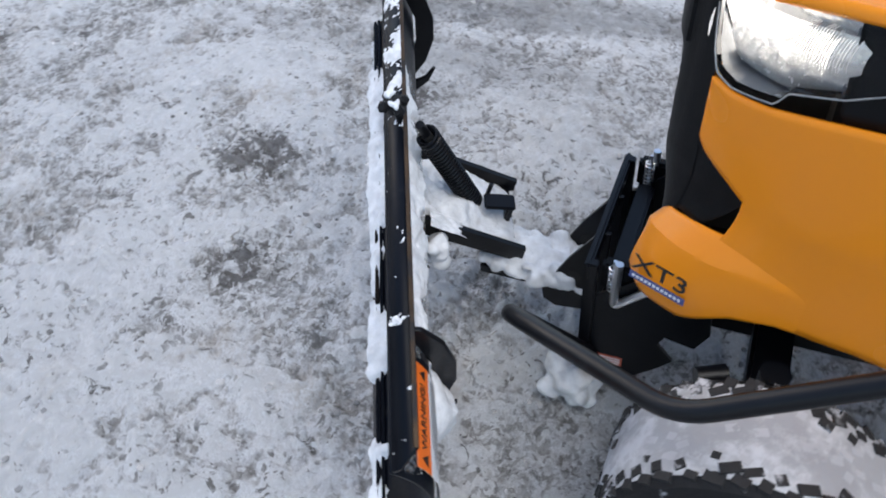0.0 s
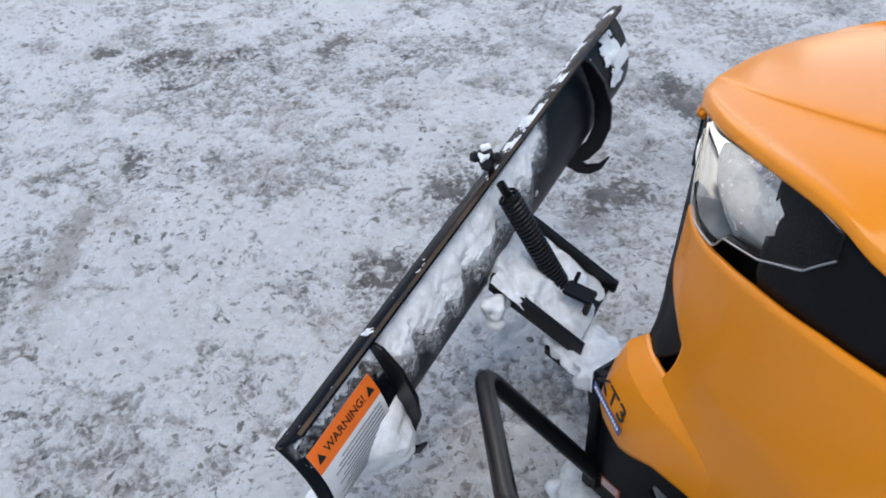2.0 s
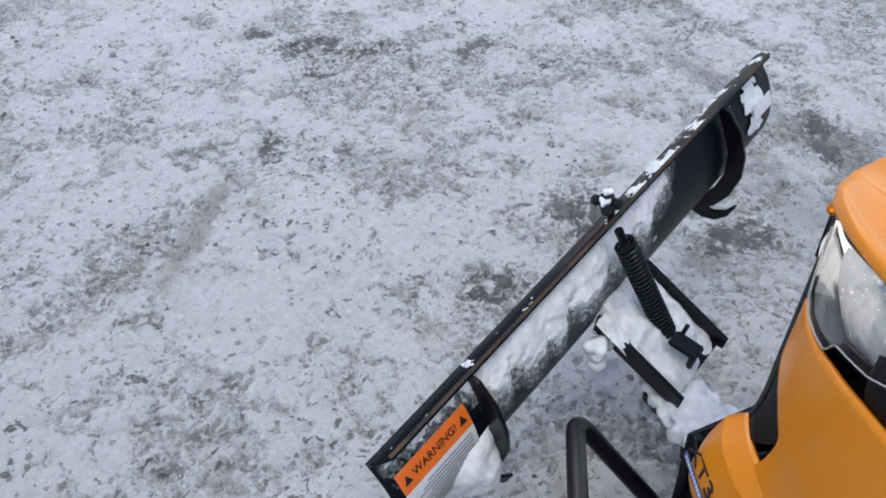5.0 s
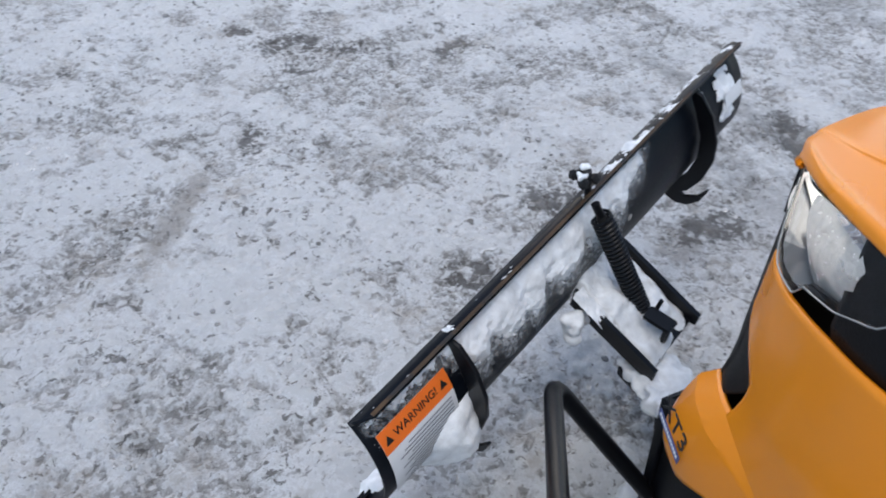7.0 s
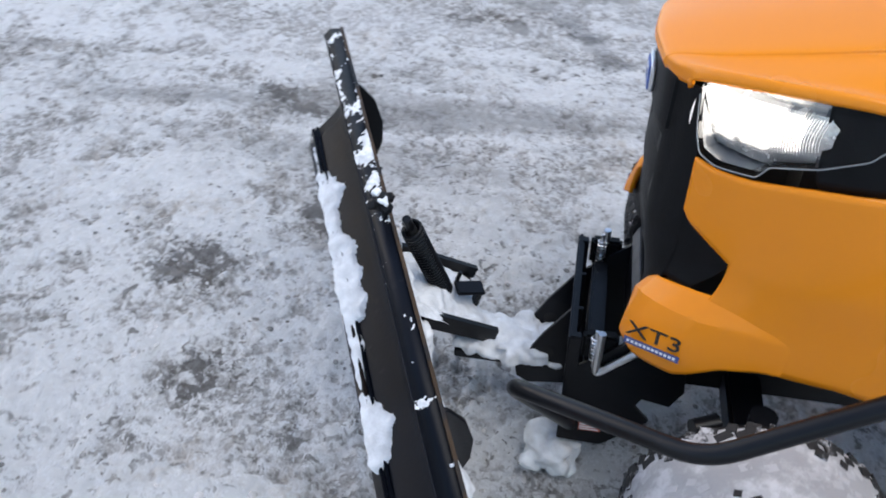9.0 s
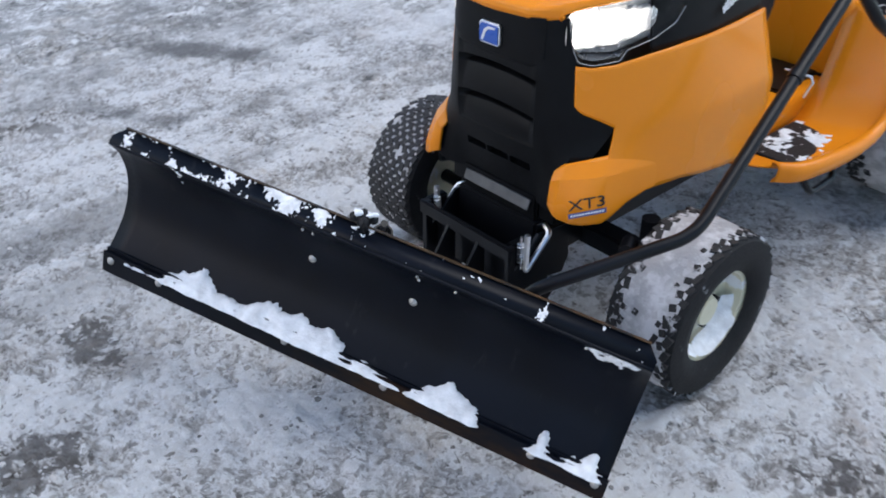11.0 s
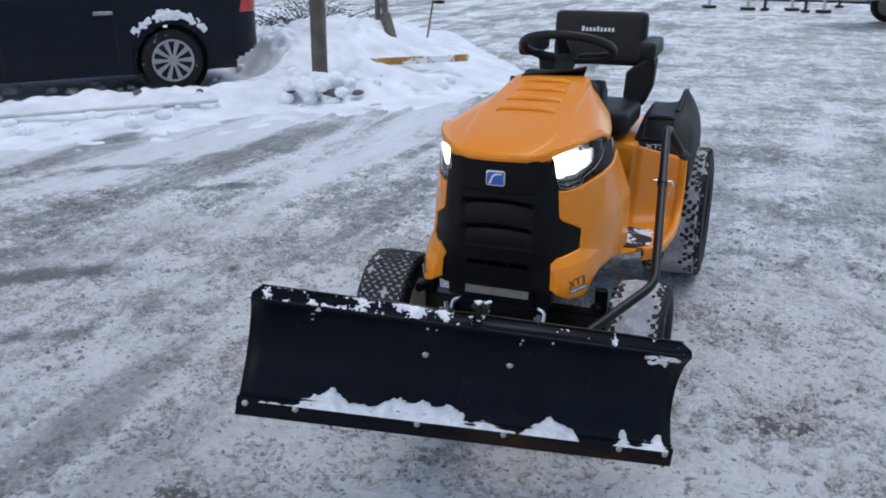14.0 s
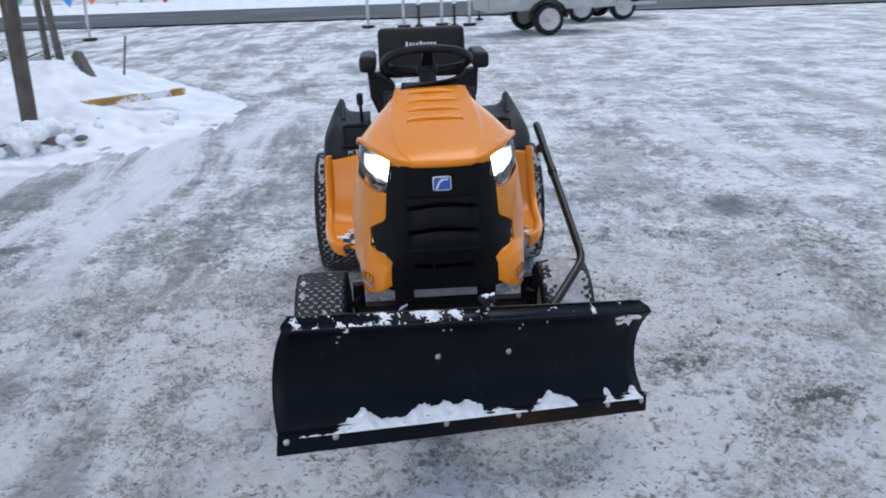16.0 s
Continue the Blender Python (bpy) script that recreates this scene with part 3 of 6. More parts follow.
LENS_LOW = [(2.6, 0.830), (2.85, 0.776), (3.1, 0.749), (3.6, 0.742), (4.7, 0.748), (4.95, 0.768), (6.0, 0.784), (6.7, 0.808), (7.0, 0.836)]
HOOD_LOW = [(0, 0.836), (1.5, 0.836), (2.2, 0.838), (3, 0.852), (4, 0.861), (5, 0.867), (6, 0.871), (6.7, 0.869), (7.3, 0.846), (8, 0.843), (9, 0.853)]
PANEL_TOP = [(3.0, 0.738), (3.6, 0.734), (4.6, 0.738), (6.0, 0.752), (7.0, 0.760), (8.0, 0.758), (9.0, 0.750)]
EAR_TOP = [(3.0, 0.655), (3.25, 0.640), (4.3, 0.612), (4.6, 0.604)]
EAR_LOW = [(2.5, 0.515), (3.0, 0.535), (3.9, 0.540), (4.6, 0.600)]
SKIRT = [(2.5, 0.437), (3.2, 0.420), (4.2, 0.408), (4.85, 0.401), (5.1, 0.410), (5.5, 0.434), (6.0, 0.446), (7.0, 0.446), (8.0, 0.428), (9.0, 0.405)]


def shell_patch(s0, s1, low, high, out=0.0, nu=30, nv=16, relief=None, side=1):
    def f(u, v):
        s = s0 + (s1 - s0) * u
        lo, hi = lerp(low, s), lerp(high, s)
        z = lo + (hi - lo) * v
        return shell(s * side, z, out + (relief(s, z, v) if relief else 0))
    return sheet(f, nu, nv)


def hood_surface():
    """The bonnet: rails along the crown, the shoulder and the edge."""
    crown = catmull([(0, -0.010, 0.830), (0, -0.012, 0.842), (0, 0.004, 0.857), (0, 0.10, 0.884), (0, 0.30, 0.922), (0, 0.50, 0.958), (0, 0.69, 0.990)], 48)
    should = catmull([(0.085, 0.000, 0.830), (0.086, -0.003, 0.842), (0.09, 0.012, 0.856), (0.120, 0.10, 0.879), (0.142, 0.30, 0.916), (0.136, 0.50, 0.955), (0.124, 0.69, 0.988)], 48)
    brow = catmull([(0.100, 0.005, 0.8295), (0.101, 0.002, 0.8415), (0.106, 0.016, 0.855), (0.140, 0.10, 0.8735), (0.162, 0.30, 0.907), (0.152, 0.50, 0.942), (0.134, 0.69, 0.974)], 48)
    side = catmull([(0.126, 0.017, 0.829), (0.128, 0.014, 0.840), (0.134, 0.026, 0.851), (0.182, 0.11, 0.864), (0.216, 0.29, 0.888), (0.202, 0.48, 0.905), (0.166, 0.675, 0.918)], 48)
    edge = catmull([(0.152, 0.035, 0.833), (0.156, 0.034, 0.838), (0.164, 0.043, 0.846), (0.218, 0.125, 0.862), (0.266, 0.262, 0.868), (0.270, 0.34, 0.842), (0.252, 0.48, 0.842), (0.214, 0.66, 0.850)], 48)
    flip = Vector((-1, 1, 1))

    def f(u, v):
        i = round(v * 48)
        k = min(1.0, max(0.0, (i - 7) / 9))
        sd = side[i] + Vector((0.004, 0, 0.008)) * k
        rim = edge[i] * 0.90 + sd * 0.10 + Vector((0, 0, 0.017)) * k
        low = edge[i] + Vector((0.004, -0.002, 0.007)) * k
        sec = [edge[i], low, rim, sd, brow[i], should[i]]
        sec = [p_ * flip for p_ in sec] + [crown[i]] + sec[::-1]
        return catmull(sec, 72)[round(u * 72)]
    return f


part("hood", sheet(hood_surface(), 72, 48), PAINT, tractor, "glossy orange moulded bonnet", solid=0.005, sharp=50)

# louvres pressed into the bonnet top
for k, y in enumerate((0.30, 0.395, 0.49, 0.585)):
    z = 0.920 + (y - 0.30) * 0.178
    w = 0.098 - 0.004 * k
    bm = bmesh.new()
    pts = [(-w, y - 0.02, z - 0.004), (-w + 0.008, y - 0.004, z + 0.005), (-w * 0.6, y, z + 0.009), (0, y, z + 0.011), (w * 0.6, y, z + 0.009), (w - 0.008, y - 0.004, z + 0.005), (w, y - 0.02, z - 0.004)]
    line = catmull(pts, 24)
    a = [bm.verts.new(p + Vector((0, 0.014, -0.004))) for p in line]
    b = [bm.verts.new(p + Vector((0, 0.022, 0.006))) for p in line]
    c = [bm.verts.new(p + Vector((0, 0.045, 0.007))) for p in line]
    d = [bm.verts.new(p + Vector((0, 0.075, 0.002))) for p in line]
    for p, q in ((a, b), (b, c), (c, d)):
        for i in range(24):
            bm.faces.new((p[i], p[i + 1], q[i + 1], q[i]))
    part("louvre", bm, PAINT, tractor, solid=0.003, sharp=60)

for side in (1, -1):
    upper = shell_patch(3.0, 9.0, EAR_TOP + [(9.0, 0.604)], PANEL_TOP, 0.002, 60, 14, side=side)
    lower = shell_patch(4.6, 9.0, SKIRT, [(4.6, 0.604), (9.0, 0.604)], 0.002, 44, 14, side=side)
    me = bpy.data.meshes.new("t")
    lower.to_mesh(me)
    upper.from_mesh(me)
    lower.free()
    bpy.data.meshes.remove(me)
    bmesh.ops.remove_doubles(upper, verts=upper.verts, dist=0.0003)
    part("side_panel", upper, PAINT, tractor, "orange side panel of the bonnet", solid=0.006, sharp=60)
    part("bumper_corner", shell_patch(2.45, 6.5, SKIRT, [(2.45, 0.512), (2.9, 0.530), (3.9, 0.541), (4.6, 0.545), (5.2, 0.540), (6.5, 0.515)], 0.0, 60, 20, side=side,
                                      relief=lambda s, z, v: (0.015 if v < 0.76 else 0.015 - 0.016 * (v - 0.75) / 0.25) * min(1.0, (6.5 - s) / 1.7) + 0.007 * max(0.0, 1 - abs(s - 3.0) / 0.5) * (1 - 0.6 * v)), PAINT, tractor, "orange lower corner with a model decal", solid=0.008, sharp=17)
    part("side_band", shell_patch(5.9, 9.0, [(5.9, 0.764)] + PANEL_TOP[3:], HOOD_LOW, -0.004, 30, 8, side=side), BLACK, tractor, "black band behind the headlight", solid=0.004)
    # lamp: a stepped reflector, each step lit on its front and silver on its side
    S = Vector((side, 1, 1))
    bm = bmesh.new()
    x, y = 0.152, 0.078
    line = [(x, y)]
    for k in range(54):
        dx, dy = 0.0017, 0.0013 + 0.00004 * k
        line += [(x + dx, y), (x + dx, y + dy)]
        x, y = x + dx, y + dy
    line = [(0.157, 0.050), (0.149, 0.076)] + line + [(x + 0.002, y + 0.012)]
    rows, far_k = [], len(line) - 1
    levels = [0.0, 0.04] + [0.04 + 0.92 * q / 16 for q in range(1, 17)] + [1.0]
    for v in levels:
        rim_ = 0.006 * (v in (0, 1)) - 0.010 * math.sin(math.pi * v)
        rows.append([bm.verts.new(Vector((px_ - rim_ * 0.5, py_ + rim_, (0.754 + 0.030 * max(0, (k / far_k - 0.6) / 0.4)) * (1 - v) + (0.836 + 0.016 * k / far_k) * v)) * S) for k, (px_, py_) in enumerate(line)])
    for j in range(len(levels) - 1):
        for k in range(far_k):
            f = bm.faces.new((rows[j][k], rows[j][k + 1], rows[j + 1][k + 1], rows[j + 1][k]))
            q, mid_v = k / far_k, (levels[j] + levels[j + 1]) / 2
            under = 0.13 + 0.12 * q + 0.10 * noise.noise(Vector((q * 9, mid_v * 3, 1)))
            over = 1.04 - 0.40 * max(0, q - 0.6) + 0.06 * noise.noise(Vector((q * 12, 3, 2)))
            deep = min(mid_v - under, over - mid_v, (0.98 - q) * 0.8)
            f.material_index = 5 if k < 2 else 0 if k % 2 or deep < 0 else (5 if deep < 0.03 else 4 if deep < 0.08 else 1)
    # floor and roof of the lamp, out to the lens
    for row, table, dz, mi in ((rows[0], LENS_LOW, 0.006, 3), (rows[-1], HOOD_LOW, -0.003, 0)):
        out = [bm.verts.new(shell((2.62 + 3.1 * k / (len(line) - 1)) * side, lerp(table, 2.62 + 3.1 * k / (len(line) - 1)) + dz, -0.004)) for k in range(len(line))]
        for k in range(len(line) - 1):
            bm.faces.new((row[k], row[k + 1], out[k + 1], out[k])).material_index = mi
    lamp = part("headlight", bm, REFLECTOR, tractor, "lit headlight with a clear wraparound lens", sharp=20)
    lamp.data.materials.append(LAMP)
    lamp.data.materials.append(BLACK)
    for mt in (SMOKE, LAMP_SOFT, LAMP_DIM):
        lamp.data.materials.append(mt)
    part("lens", shell_patch(2.6, 7.0, LENS_LOW, HOOD_LOW, 0.001, 40, 10, side=side), LENS, lamp, "clear wraparound lens", solid=0.003).visible_shadow = False
    part("bezel", shell_patch(5.8, 7.0, LENS_LOW, HOOD_LOW, -0.008, 24, 8, side=side), SMOKE, lamp, "dark inner bezel", solid=0.003)
    # thin grey tube carries the clear lens edge's highlight in its colour
    rim = [shell(s * side, lerp(LENS_LOW, s) - 0.002, 0.002) for s in np.linspace(2.6, 7.0, 48)]
    part("lens_highlight_line", tube(rim, 0.0012, 6), LENSRIM, lamp)


# nose: black fascia with louvres, lower slots, and an ear that runs round under each lamp
def fascia_relief(s, z, v):
    x = abs(shell(s, z).x)
    if x < 0.118 and 0.548 < z < 0.735:
        edge = min(1.0, (0.118 - x) / 0.016, (z - 0.548) / 0.008, (0.735 - z) / 0.008)
        ph = ((z + 0.9 * x * x - 0.548) / 0.0825) % 1.0
        tooth = -0.016 - 0.020 * min(1.0, (ph - 0.76) / 0.08, (1.0 - ph) / 0.06 * 1.0 + 0.2) if ph > 0.76 else -0.003 - 0.013 * (ph / 0.76) ** 2
        return tooth * max(0, edge)
    if 0.482 < z < 0.500 and (x < 0.030 or 0.042 < x < 0.098):
        return -0.034
    if z > 0.75 and x < 0.13:
        return 0.004
    return 0.0


low = [(0, 0.408), (2.2, 0.412), (3, 0.425)]
top = [(0, 0.836), (1.6, 0.836), (2.2, 0.838), (2.6, 0.834), (2.85, 0.776), (3.0, 0.757)]
part("grille", sheet(lambda u, v: (lambda s: shell(s, lerp(low, abs(s)) + (lerp(top, abs(s)) - lerp(low, abs(s))) * v,
     fascia_relief(s, lerp(low, abs(s)) + (lerp(top, abs(s)) - lerp(low, abs(s))) * v, v)))(-3 + 6 * u), 150, 280), BLACK, tractor, "black moulded grille with louvres", sharp=35)
for side in (1, -1):
    part("grille_ear", shell_patch(2.9, 4.6, [(2.9, 0.50)] + EAR_LOW[1:], [(2.9, 0.66)] + EAR_TOP, -0.001, 20, 10, side=side), BLACK, tractor, solid=0.006)
# solid near-black block stands in for the shade behind the grille
part("bay_shade_block", boxes(((-0.12, 0.065, 0.45), (0.12, 0.60, 0.82)), ((-0.19, 0.20, 0.42), (0.19, 0.60, 0.80))), DARK, tractor, "near-black block for the shade inside the engine bay")
# badge
bm = plate([(-0.030, -0.019), (-0.024, -0.024), (0.024, -0.024), (0.030, -0.019), (0.030, 0.019), (0.024, 0.024), (-0.024, 0.024), (-0.030, 0.019)], -0.012, -0.004, Matrix.Translation((0, 0, 0.778)), 'y')
badge = part("badge", bm, CHROME, tractor, "silver framed blue badge", bevel=0.002)
part("badge_field", plate([(-0.026, -0.019), (0.026, -0.019), (0.026, 0.019), (-0.020, 0.019), (-0.026, 0.012)], -0.0145, -0.011, Matrix.Translation((0, 0, 0.778)), 'y'), BLUE, badge)
part("badge_swoosh", plate([(-0.020, -0.016), (-0.014, -0.016), (-0.006, 0.004), (0.004, 0.011), (0.020, 0.012), (0.020, 0.016), (0.0, 0.016), (-0.011, 0.008)], -0.0165, -0.0140, Matrix.Translation((0, 0, 0.778)), 'y'), WHITE, badge)


# model letters on the lower corners
def on_shell(s, z, out, side=1):
    p, q, r = shell(s * side, z, out), shell((s + 0.15) * side, z, out), shell(s * side, z + 0.01, out)
    x = (q - p).normalized() * side
    n_ = x.cross((r - p).normalized()).normalized()
    if n_.y > 0 and n_.x * side < 0:
        n_ = -n_
    z_ = n_
    y_ = z_.cross(x).normalized()
    return Matrix.Translation(p) @ Matrix((x, y_, z_)).transposed().to_4x4()


for side in (1, -1):
    m = on_shell(4.35, 0.452, 0.0155, side)
    words("XT3", 0.040, INK, tractor, m @ pose(0, 0.006, 0) @ Matrix.Diagonal((1.25, 0.85, 1, 1)), "model_letters")
    part("decal_bar", boxes(((-0.045, -0.021, 0), (0.045, -0.010, 0.0008))), DECAL, tractor, "blue strip under the model letters", m)
    part("decal_print", boxes(*[((-0.040 + i * 0.0068, -0.0175, 0), (-0.0355 + i * 0.0068, -0.0135, 0.0014)) for i in range(12)]), WHITE, tractor, "", m)
    m = on_shell(8.2, 0.802, -0.001, side)
    part("side_lettering", boxes(*[((-0.055 + i * 0.0135, -0.009 + 0.002 * (i % 2), 0), (-0.0455 + i * 0.0135, 0.009 + 0.004 * (i % 3), 0.001)) for i in range(8)]), WHITE, tractor, "plain white bars in place of a script", m @ pose(0, 0, 0.004, 0, 0, 8) @ Matrix.Diagonal((0.85, 0.8, 1, 1)))

# chassis, front axle and underside
part("chassis", boxes(((-0.13, 0.02, 0.24), (0.13, 1.55, 0.36)), ((-0.20, 0.9, 0.22), (0.20, 1.6, 0.45)), bevel=0.006), STEEL, tractor, "black steel frame")
bm = boxes(((-0.30, 0.19, 0.235), (0.30, 0.25, 0.29)), bevel=0.006)
for sx in (1, -1):
    rod(bm, (sx * 0.30, 0.22, 0.14), (sx * 0.30, 0.22, 0.37), 0.022)
    rod(bm, (sx * 0.30, 0.22, 0.20), (sx * 0.40, 0.22, 0.20), 0.018)
    rod(bm, (sx * 0.29, 0.16, 0.33), (sx * 0.31, 0.12, 0.33), 0.016)
part("front_axle", bm, STEEL, tractor, "black pivoting front axle")
part("chin_plate", plate([(0.030, 0.409), (0.026, 0.409), (0.016, 0.386), (0.020, 0.386)], -0.105, 0.105), GREYBAR, tractor, "bare metal plate sloping below the grille", bevel=0.001)
part("front_crossmember", boxes(((-0.12, 0.03, 0.30), (0.12, 0.09, 0.425)), ((-0.17, 0.04, 0.36), (0.17, 0.09, 0.42)), bevel=0.006), BLACK, tractor)


# ---- wheels ----
def wheel(name, x, y, r, width, rim_r, rows, per_row, lug, side, label, packed=True):
    """A tyre with a lugged tread on a dished rim, standing on the ground."""
    w = width / 2
    hub = thing_part(name, tractor, (x, y, r), label)
    c = 0.86
    prof = [(rim_r, -w * 0.78), (rim_r + 0.012, -w * 0.92), ((r + rim_r) / 2, -w * 1.0), (r * 0.93, -w * 0.94), (r * 0.972, -w * 0.80)]
    side_a = lathe(prof, 56)
    side_b = lathe([(a, -b) for a, b in prof], 56)
    me = bpy.data.meshes.new("t")
    side_b.to_mesh(me)
    side_a.from_mesh(me)
    side_b.free()
    bpy.data.meshes.remove(me)
    tyre = part("tyre", side_a, RUBBER, hub, "black rubber tyre wall")
    crown = [(r * 0.972, -w * 0.80), (r * 0.985, -w * 0.5), (r * 0.99, 0), (r * 0.985, w * 0.5), (r * 0.972, w * 0.80)]
    part("tread", lathe(crown, 56), TREAD, tyre, "tread packed with snow")
    shoulder, crown_lugs = bmesh.new(), bmesh.new()
    rl = random.Random(int(x * 100 + y * 1000))
    for i in range(rows):
        fx = -1 + 2 * (i + 0.5) / rows
        dark = abs(fx) > 0.84
        for k in range(per_row):
            bm = shoulder if rl.random() < (0.94 if dark else (0.88 if abs(fx) > 0.58 else 0.48 if abs(fx) > 0.40 else 0.03) if packed else 0.95) else crown_lugs
            a = 2 * math.pi * (k + 0.5 * (i % 2) + rl.uniform(-0.12, 0.12) * (1 if packed else 0.3)) / per_row
            rr = r * (0.985 - 0.03 * abs(fx) ** 3) - rl.uniform(0, 0.003)
            m = Matrix.Rotation(a, 4, 'X') @ Matrix.Translation((fx * w * 0.88, 0, rr)) @ Matrix.Rotation(radians(18 * (1 if i % 2 else -1) + rl.uniform(-6, 6)), 4, 'Z')
            lx, ly = lug
            ly *= rl.uniform(0.6, 1.2) if packed else rl.uniform(0.95, 1.1)
            lx = lx * (rl.uniform(0.75, 1.15) if packed else 1.05)
            if not packed or abs(fx) > 0.6:
                lx, ly = lx * 1.2, ly * (1.3 if packed else 1.2)
            box(bm, (-lx / 2, -ly / 2, -0.012), (lx / 2, ly / 2, 0.005 if bm is shoulder else 0.0014), m)
    for nm, bm, mt in (("tread_shoulder", shoulder, LUG if packed else LUG_DARK), ("tread_crown", crown_lugs, LUG_SNOWY)):
        part(nm, bm, mt, tyre, "staggered tread blocks")["kind"] = "stuff"
    s = side
    part("rim", lathe([(rim_r + 0.004, s * w * 0.80), (rim_r + 0.004, s * w * 0.74), (rim_r - 0.008, s * w * 0.72), (rim_r - 0.014, s * w * 0.30), (rim_r * 0.72, s * w * 0.18),
                       (rim_r * 0.62, s * w * 0.22), (rim_r * 0.36, s * w * 0.30), (rim_r * 0.30, s * w * 0.55), (0.001, s * w * 0.56)], 40), RIM, hub, "cream painted dished rim")
    part("rim_back", lathe([(rim_r + 0.004, -s * w * 0.8), (rim_r - 0.01, -s * w * 0.3), (0.001, -s * w * 0.2)], 32), RIM, hub)
    for k in range(5):
        a = 2 * math.pi * k / 5
        c_, d_ = rim_r * 0.5 * math.cos(a), rim_r * 0.5 * math.sin(a)
        part("wheel_nut", rods(((s * w * 0.19, c_, d_), (s * w * 0.42, c_, d_), 0.008), seg=6), STEEL, hub)

    # snow caught in the rim's lower half
    def surf(u, v):
        a = radians(180 + (180 if name == "front_wheel" else 300) * u)
        rr = rim_r * (0.99 - (0.30 if name == "front_wheel" else 0.5) * v)
        return (s * w * (0.60 - 0.30 * v), rr * math.cos(a), rr * math.sin(a)), (s, -0.2 * math.cos(a), -0.5 * math.sin(a))
    snow_cover("rim_snow", surf, lambda u, v: (0.014 if name == "front_wheel" else 0.026) * (1 - v * 1.5 + 0.5 * noise.noise(Vector((u * 7, v * 3, x))))  * math.sin(math.pi * min(max(u, 0), 1)) + 0.004, 26, 8, hub, "snow caught in the rim", seed=x * 7 + y)
    return hub


def thing_part(name, parent, at, label):
    ob = new(name)
    ob.parent = parent
    ob.empty_display_size = 0.05
    ob.matrix_basis = Matrix.Translation(at)
    return tagged(ob, label)


for sx in (1, -1):
    wheel("front_wheel", sx * 0.428, 0.225, 0.203, 0.185, 0.112, 11, 40, (0.0125, 0.018), sx, "small front wheel with a snow-packed turf tyre" if sx > 0 else "small front wheel with dark tread blocks and snowy grooves", sx > 0)
    wheel("rear_wheel", sx * 0.412, 1.485, 0.292, 0.262, 0.162, 12, 46, (0.017, 0.022), sx, "large rear wheel with a snow-packed turf tyre" if sx > 0 else "large rear wheel with dark tread blocks and snowy grooves", sx > 0)

# ---- the snow plough: blade frame with x along the blade, y behind it, z up it ----
BU = Vector((1.063, 0.466, -0.204)).normalized()
BW = Vector((0.027, 0.085, 0.333))
BW = (BW - BU * BW.dot(BU)).normalized()
BB = BW.cross(BU)
BM = Matrix((BU, BB, BW)).transposed().to_4x4()
BM.translation = (0.061, -0.509, 0.18)
BI = BM.inverted()
plow = thing("snow_plow", "black steel angled snow blade carried in front of the tractor", "snow plow", BM)
HALF, HIGH = 0.592, 0.345
PROFILE = catmull([(0.0, 0.040), (0.026, 0.075), (0.052, 0.125), (0.060, 0.180), (0.050, 0.235), (0.022, 0.285), (-0.014, 0.318)], 24)


def face_at(v):
    """(back, up) on the blade's curve, v from 0 at the foot to 1 at the lip."""
    return lerp([(i / 24, Vector((p[0], p[1]))) for i, p in enumerate(PROFILE)], v)


def curve_sheet(x0, x1, pts, n=40):
    return sheet(lambda u, v: (x0 + (x1 - x0) * u, *lerp([(i / (len(pts) - 1), Vector(p[:2])) for i, p in enumerate(pts)], v)), n, (len(pts) - 1))


part("mouldboard", curve_sheet(-HALF, HALF, PROFILE, 30), BLADE, plow, "curved black mouldboard, scuffed", solid=0.005, sharp=60)
part("wear_strip", sheet(lambda u, v: (-HALF + 0.001 + (2 * HALF - 0.002) * u, face_at(0.17 * v).x - 0.0058, face_at(0.17 * v).y), 20, 8), STRIP, plow, "rust-stained wear strip above the cutting edge")
# top flange, folded back, with clipped corners
bm = bmesh.new()
pts = [(-HALF, -0.014, 0.318), (HALF, -0.014, 0.318), (HALF, -0.006, 0.330), (HALF - 0.022, 0.014, 0.347), (-HALF + 0.022, 0.014, 0.347), (-HALF, -0.006, 0.330)]
bm.faces.new([bm.verts.new(p) for p in pts])
part("top_flange", bm, BLADE, plow, "folded top edge of the blade", solid=0.006)
part("top_edge", boxes(((-HALF + 0.02, 0.0105, 0.3475), (HALF - 0.02, 0.0165, 0.3500))), RUST, plow, "worn rusty top edge")
part("cutting_edge", boxes(((-HALF - 0.004, -0.008, 0.0), (HALF + 0.004, -0.001, 0.052)), bevel=0.0015), WORN, plow, "bolted flat cutting edge")
part("foot_backing", boxes(((-HALF, 0.000, 0.030), (HALF, 0.005, 0.060))), BLADE, plow)


def bolt(x, y, z, r=0.009, parent=plow):
    bm = bmesh.new()
    ball(bm, (x, y, z), (r, r * 0.55, r), sub=2)
    part("bolt", bm, BOLT, parent)


for x in (-0.573, -0.442, -0.118, 0.118, 0.442, 0.573):
    bolt(x, -0.009, 0.034)
for x in (-0.118, 0.116):
    b_, w_ = face_at(0.60)
    bolt(x, b_ - 0.003, 0.21, 0.010)
for x, w_ in ((-0.128, 0.292), (-0.104, 0.292), (0.128, 0.282), (0.128, 0.296), (0.21, 0.30), (0.47, 0.295)):
    bolt(x, 0.012 - (w_ - 0.285) * 1.1, w_, 0.0036)

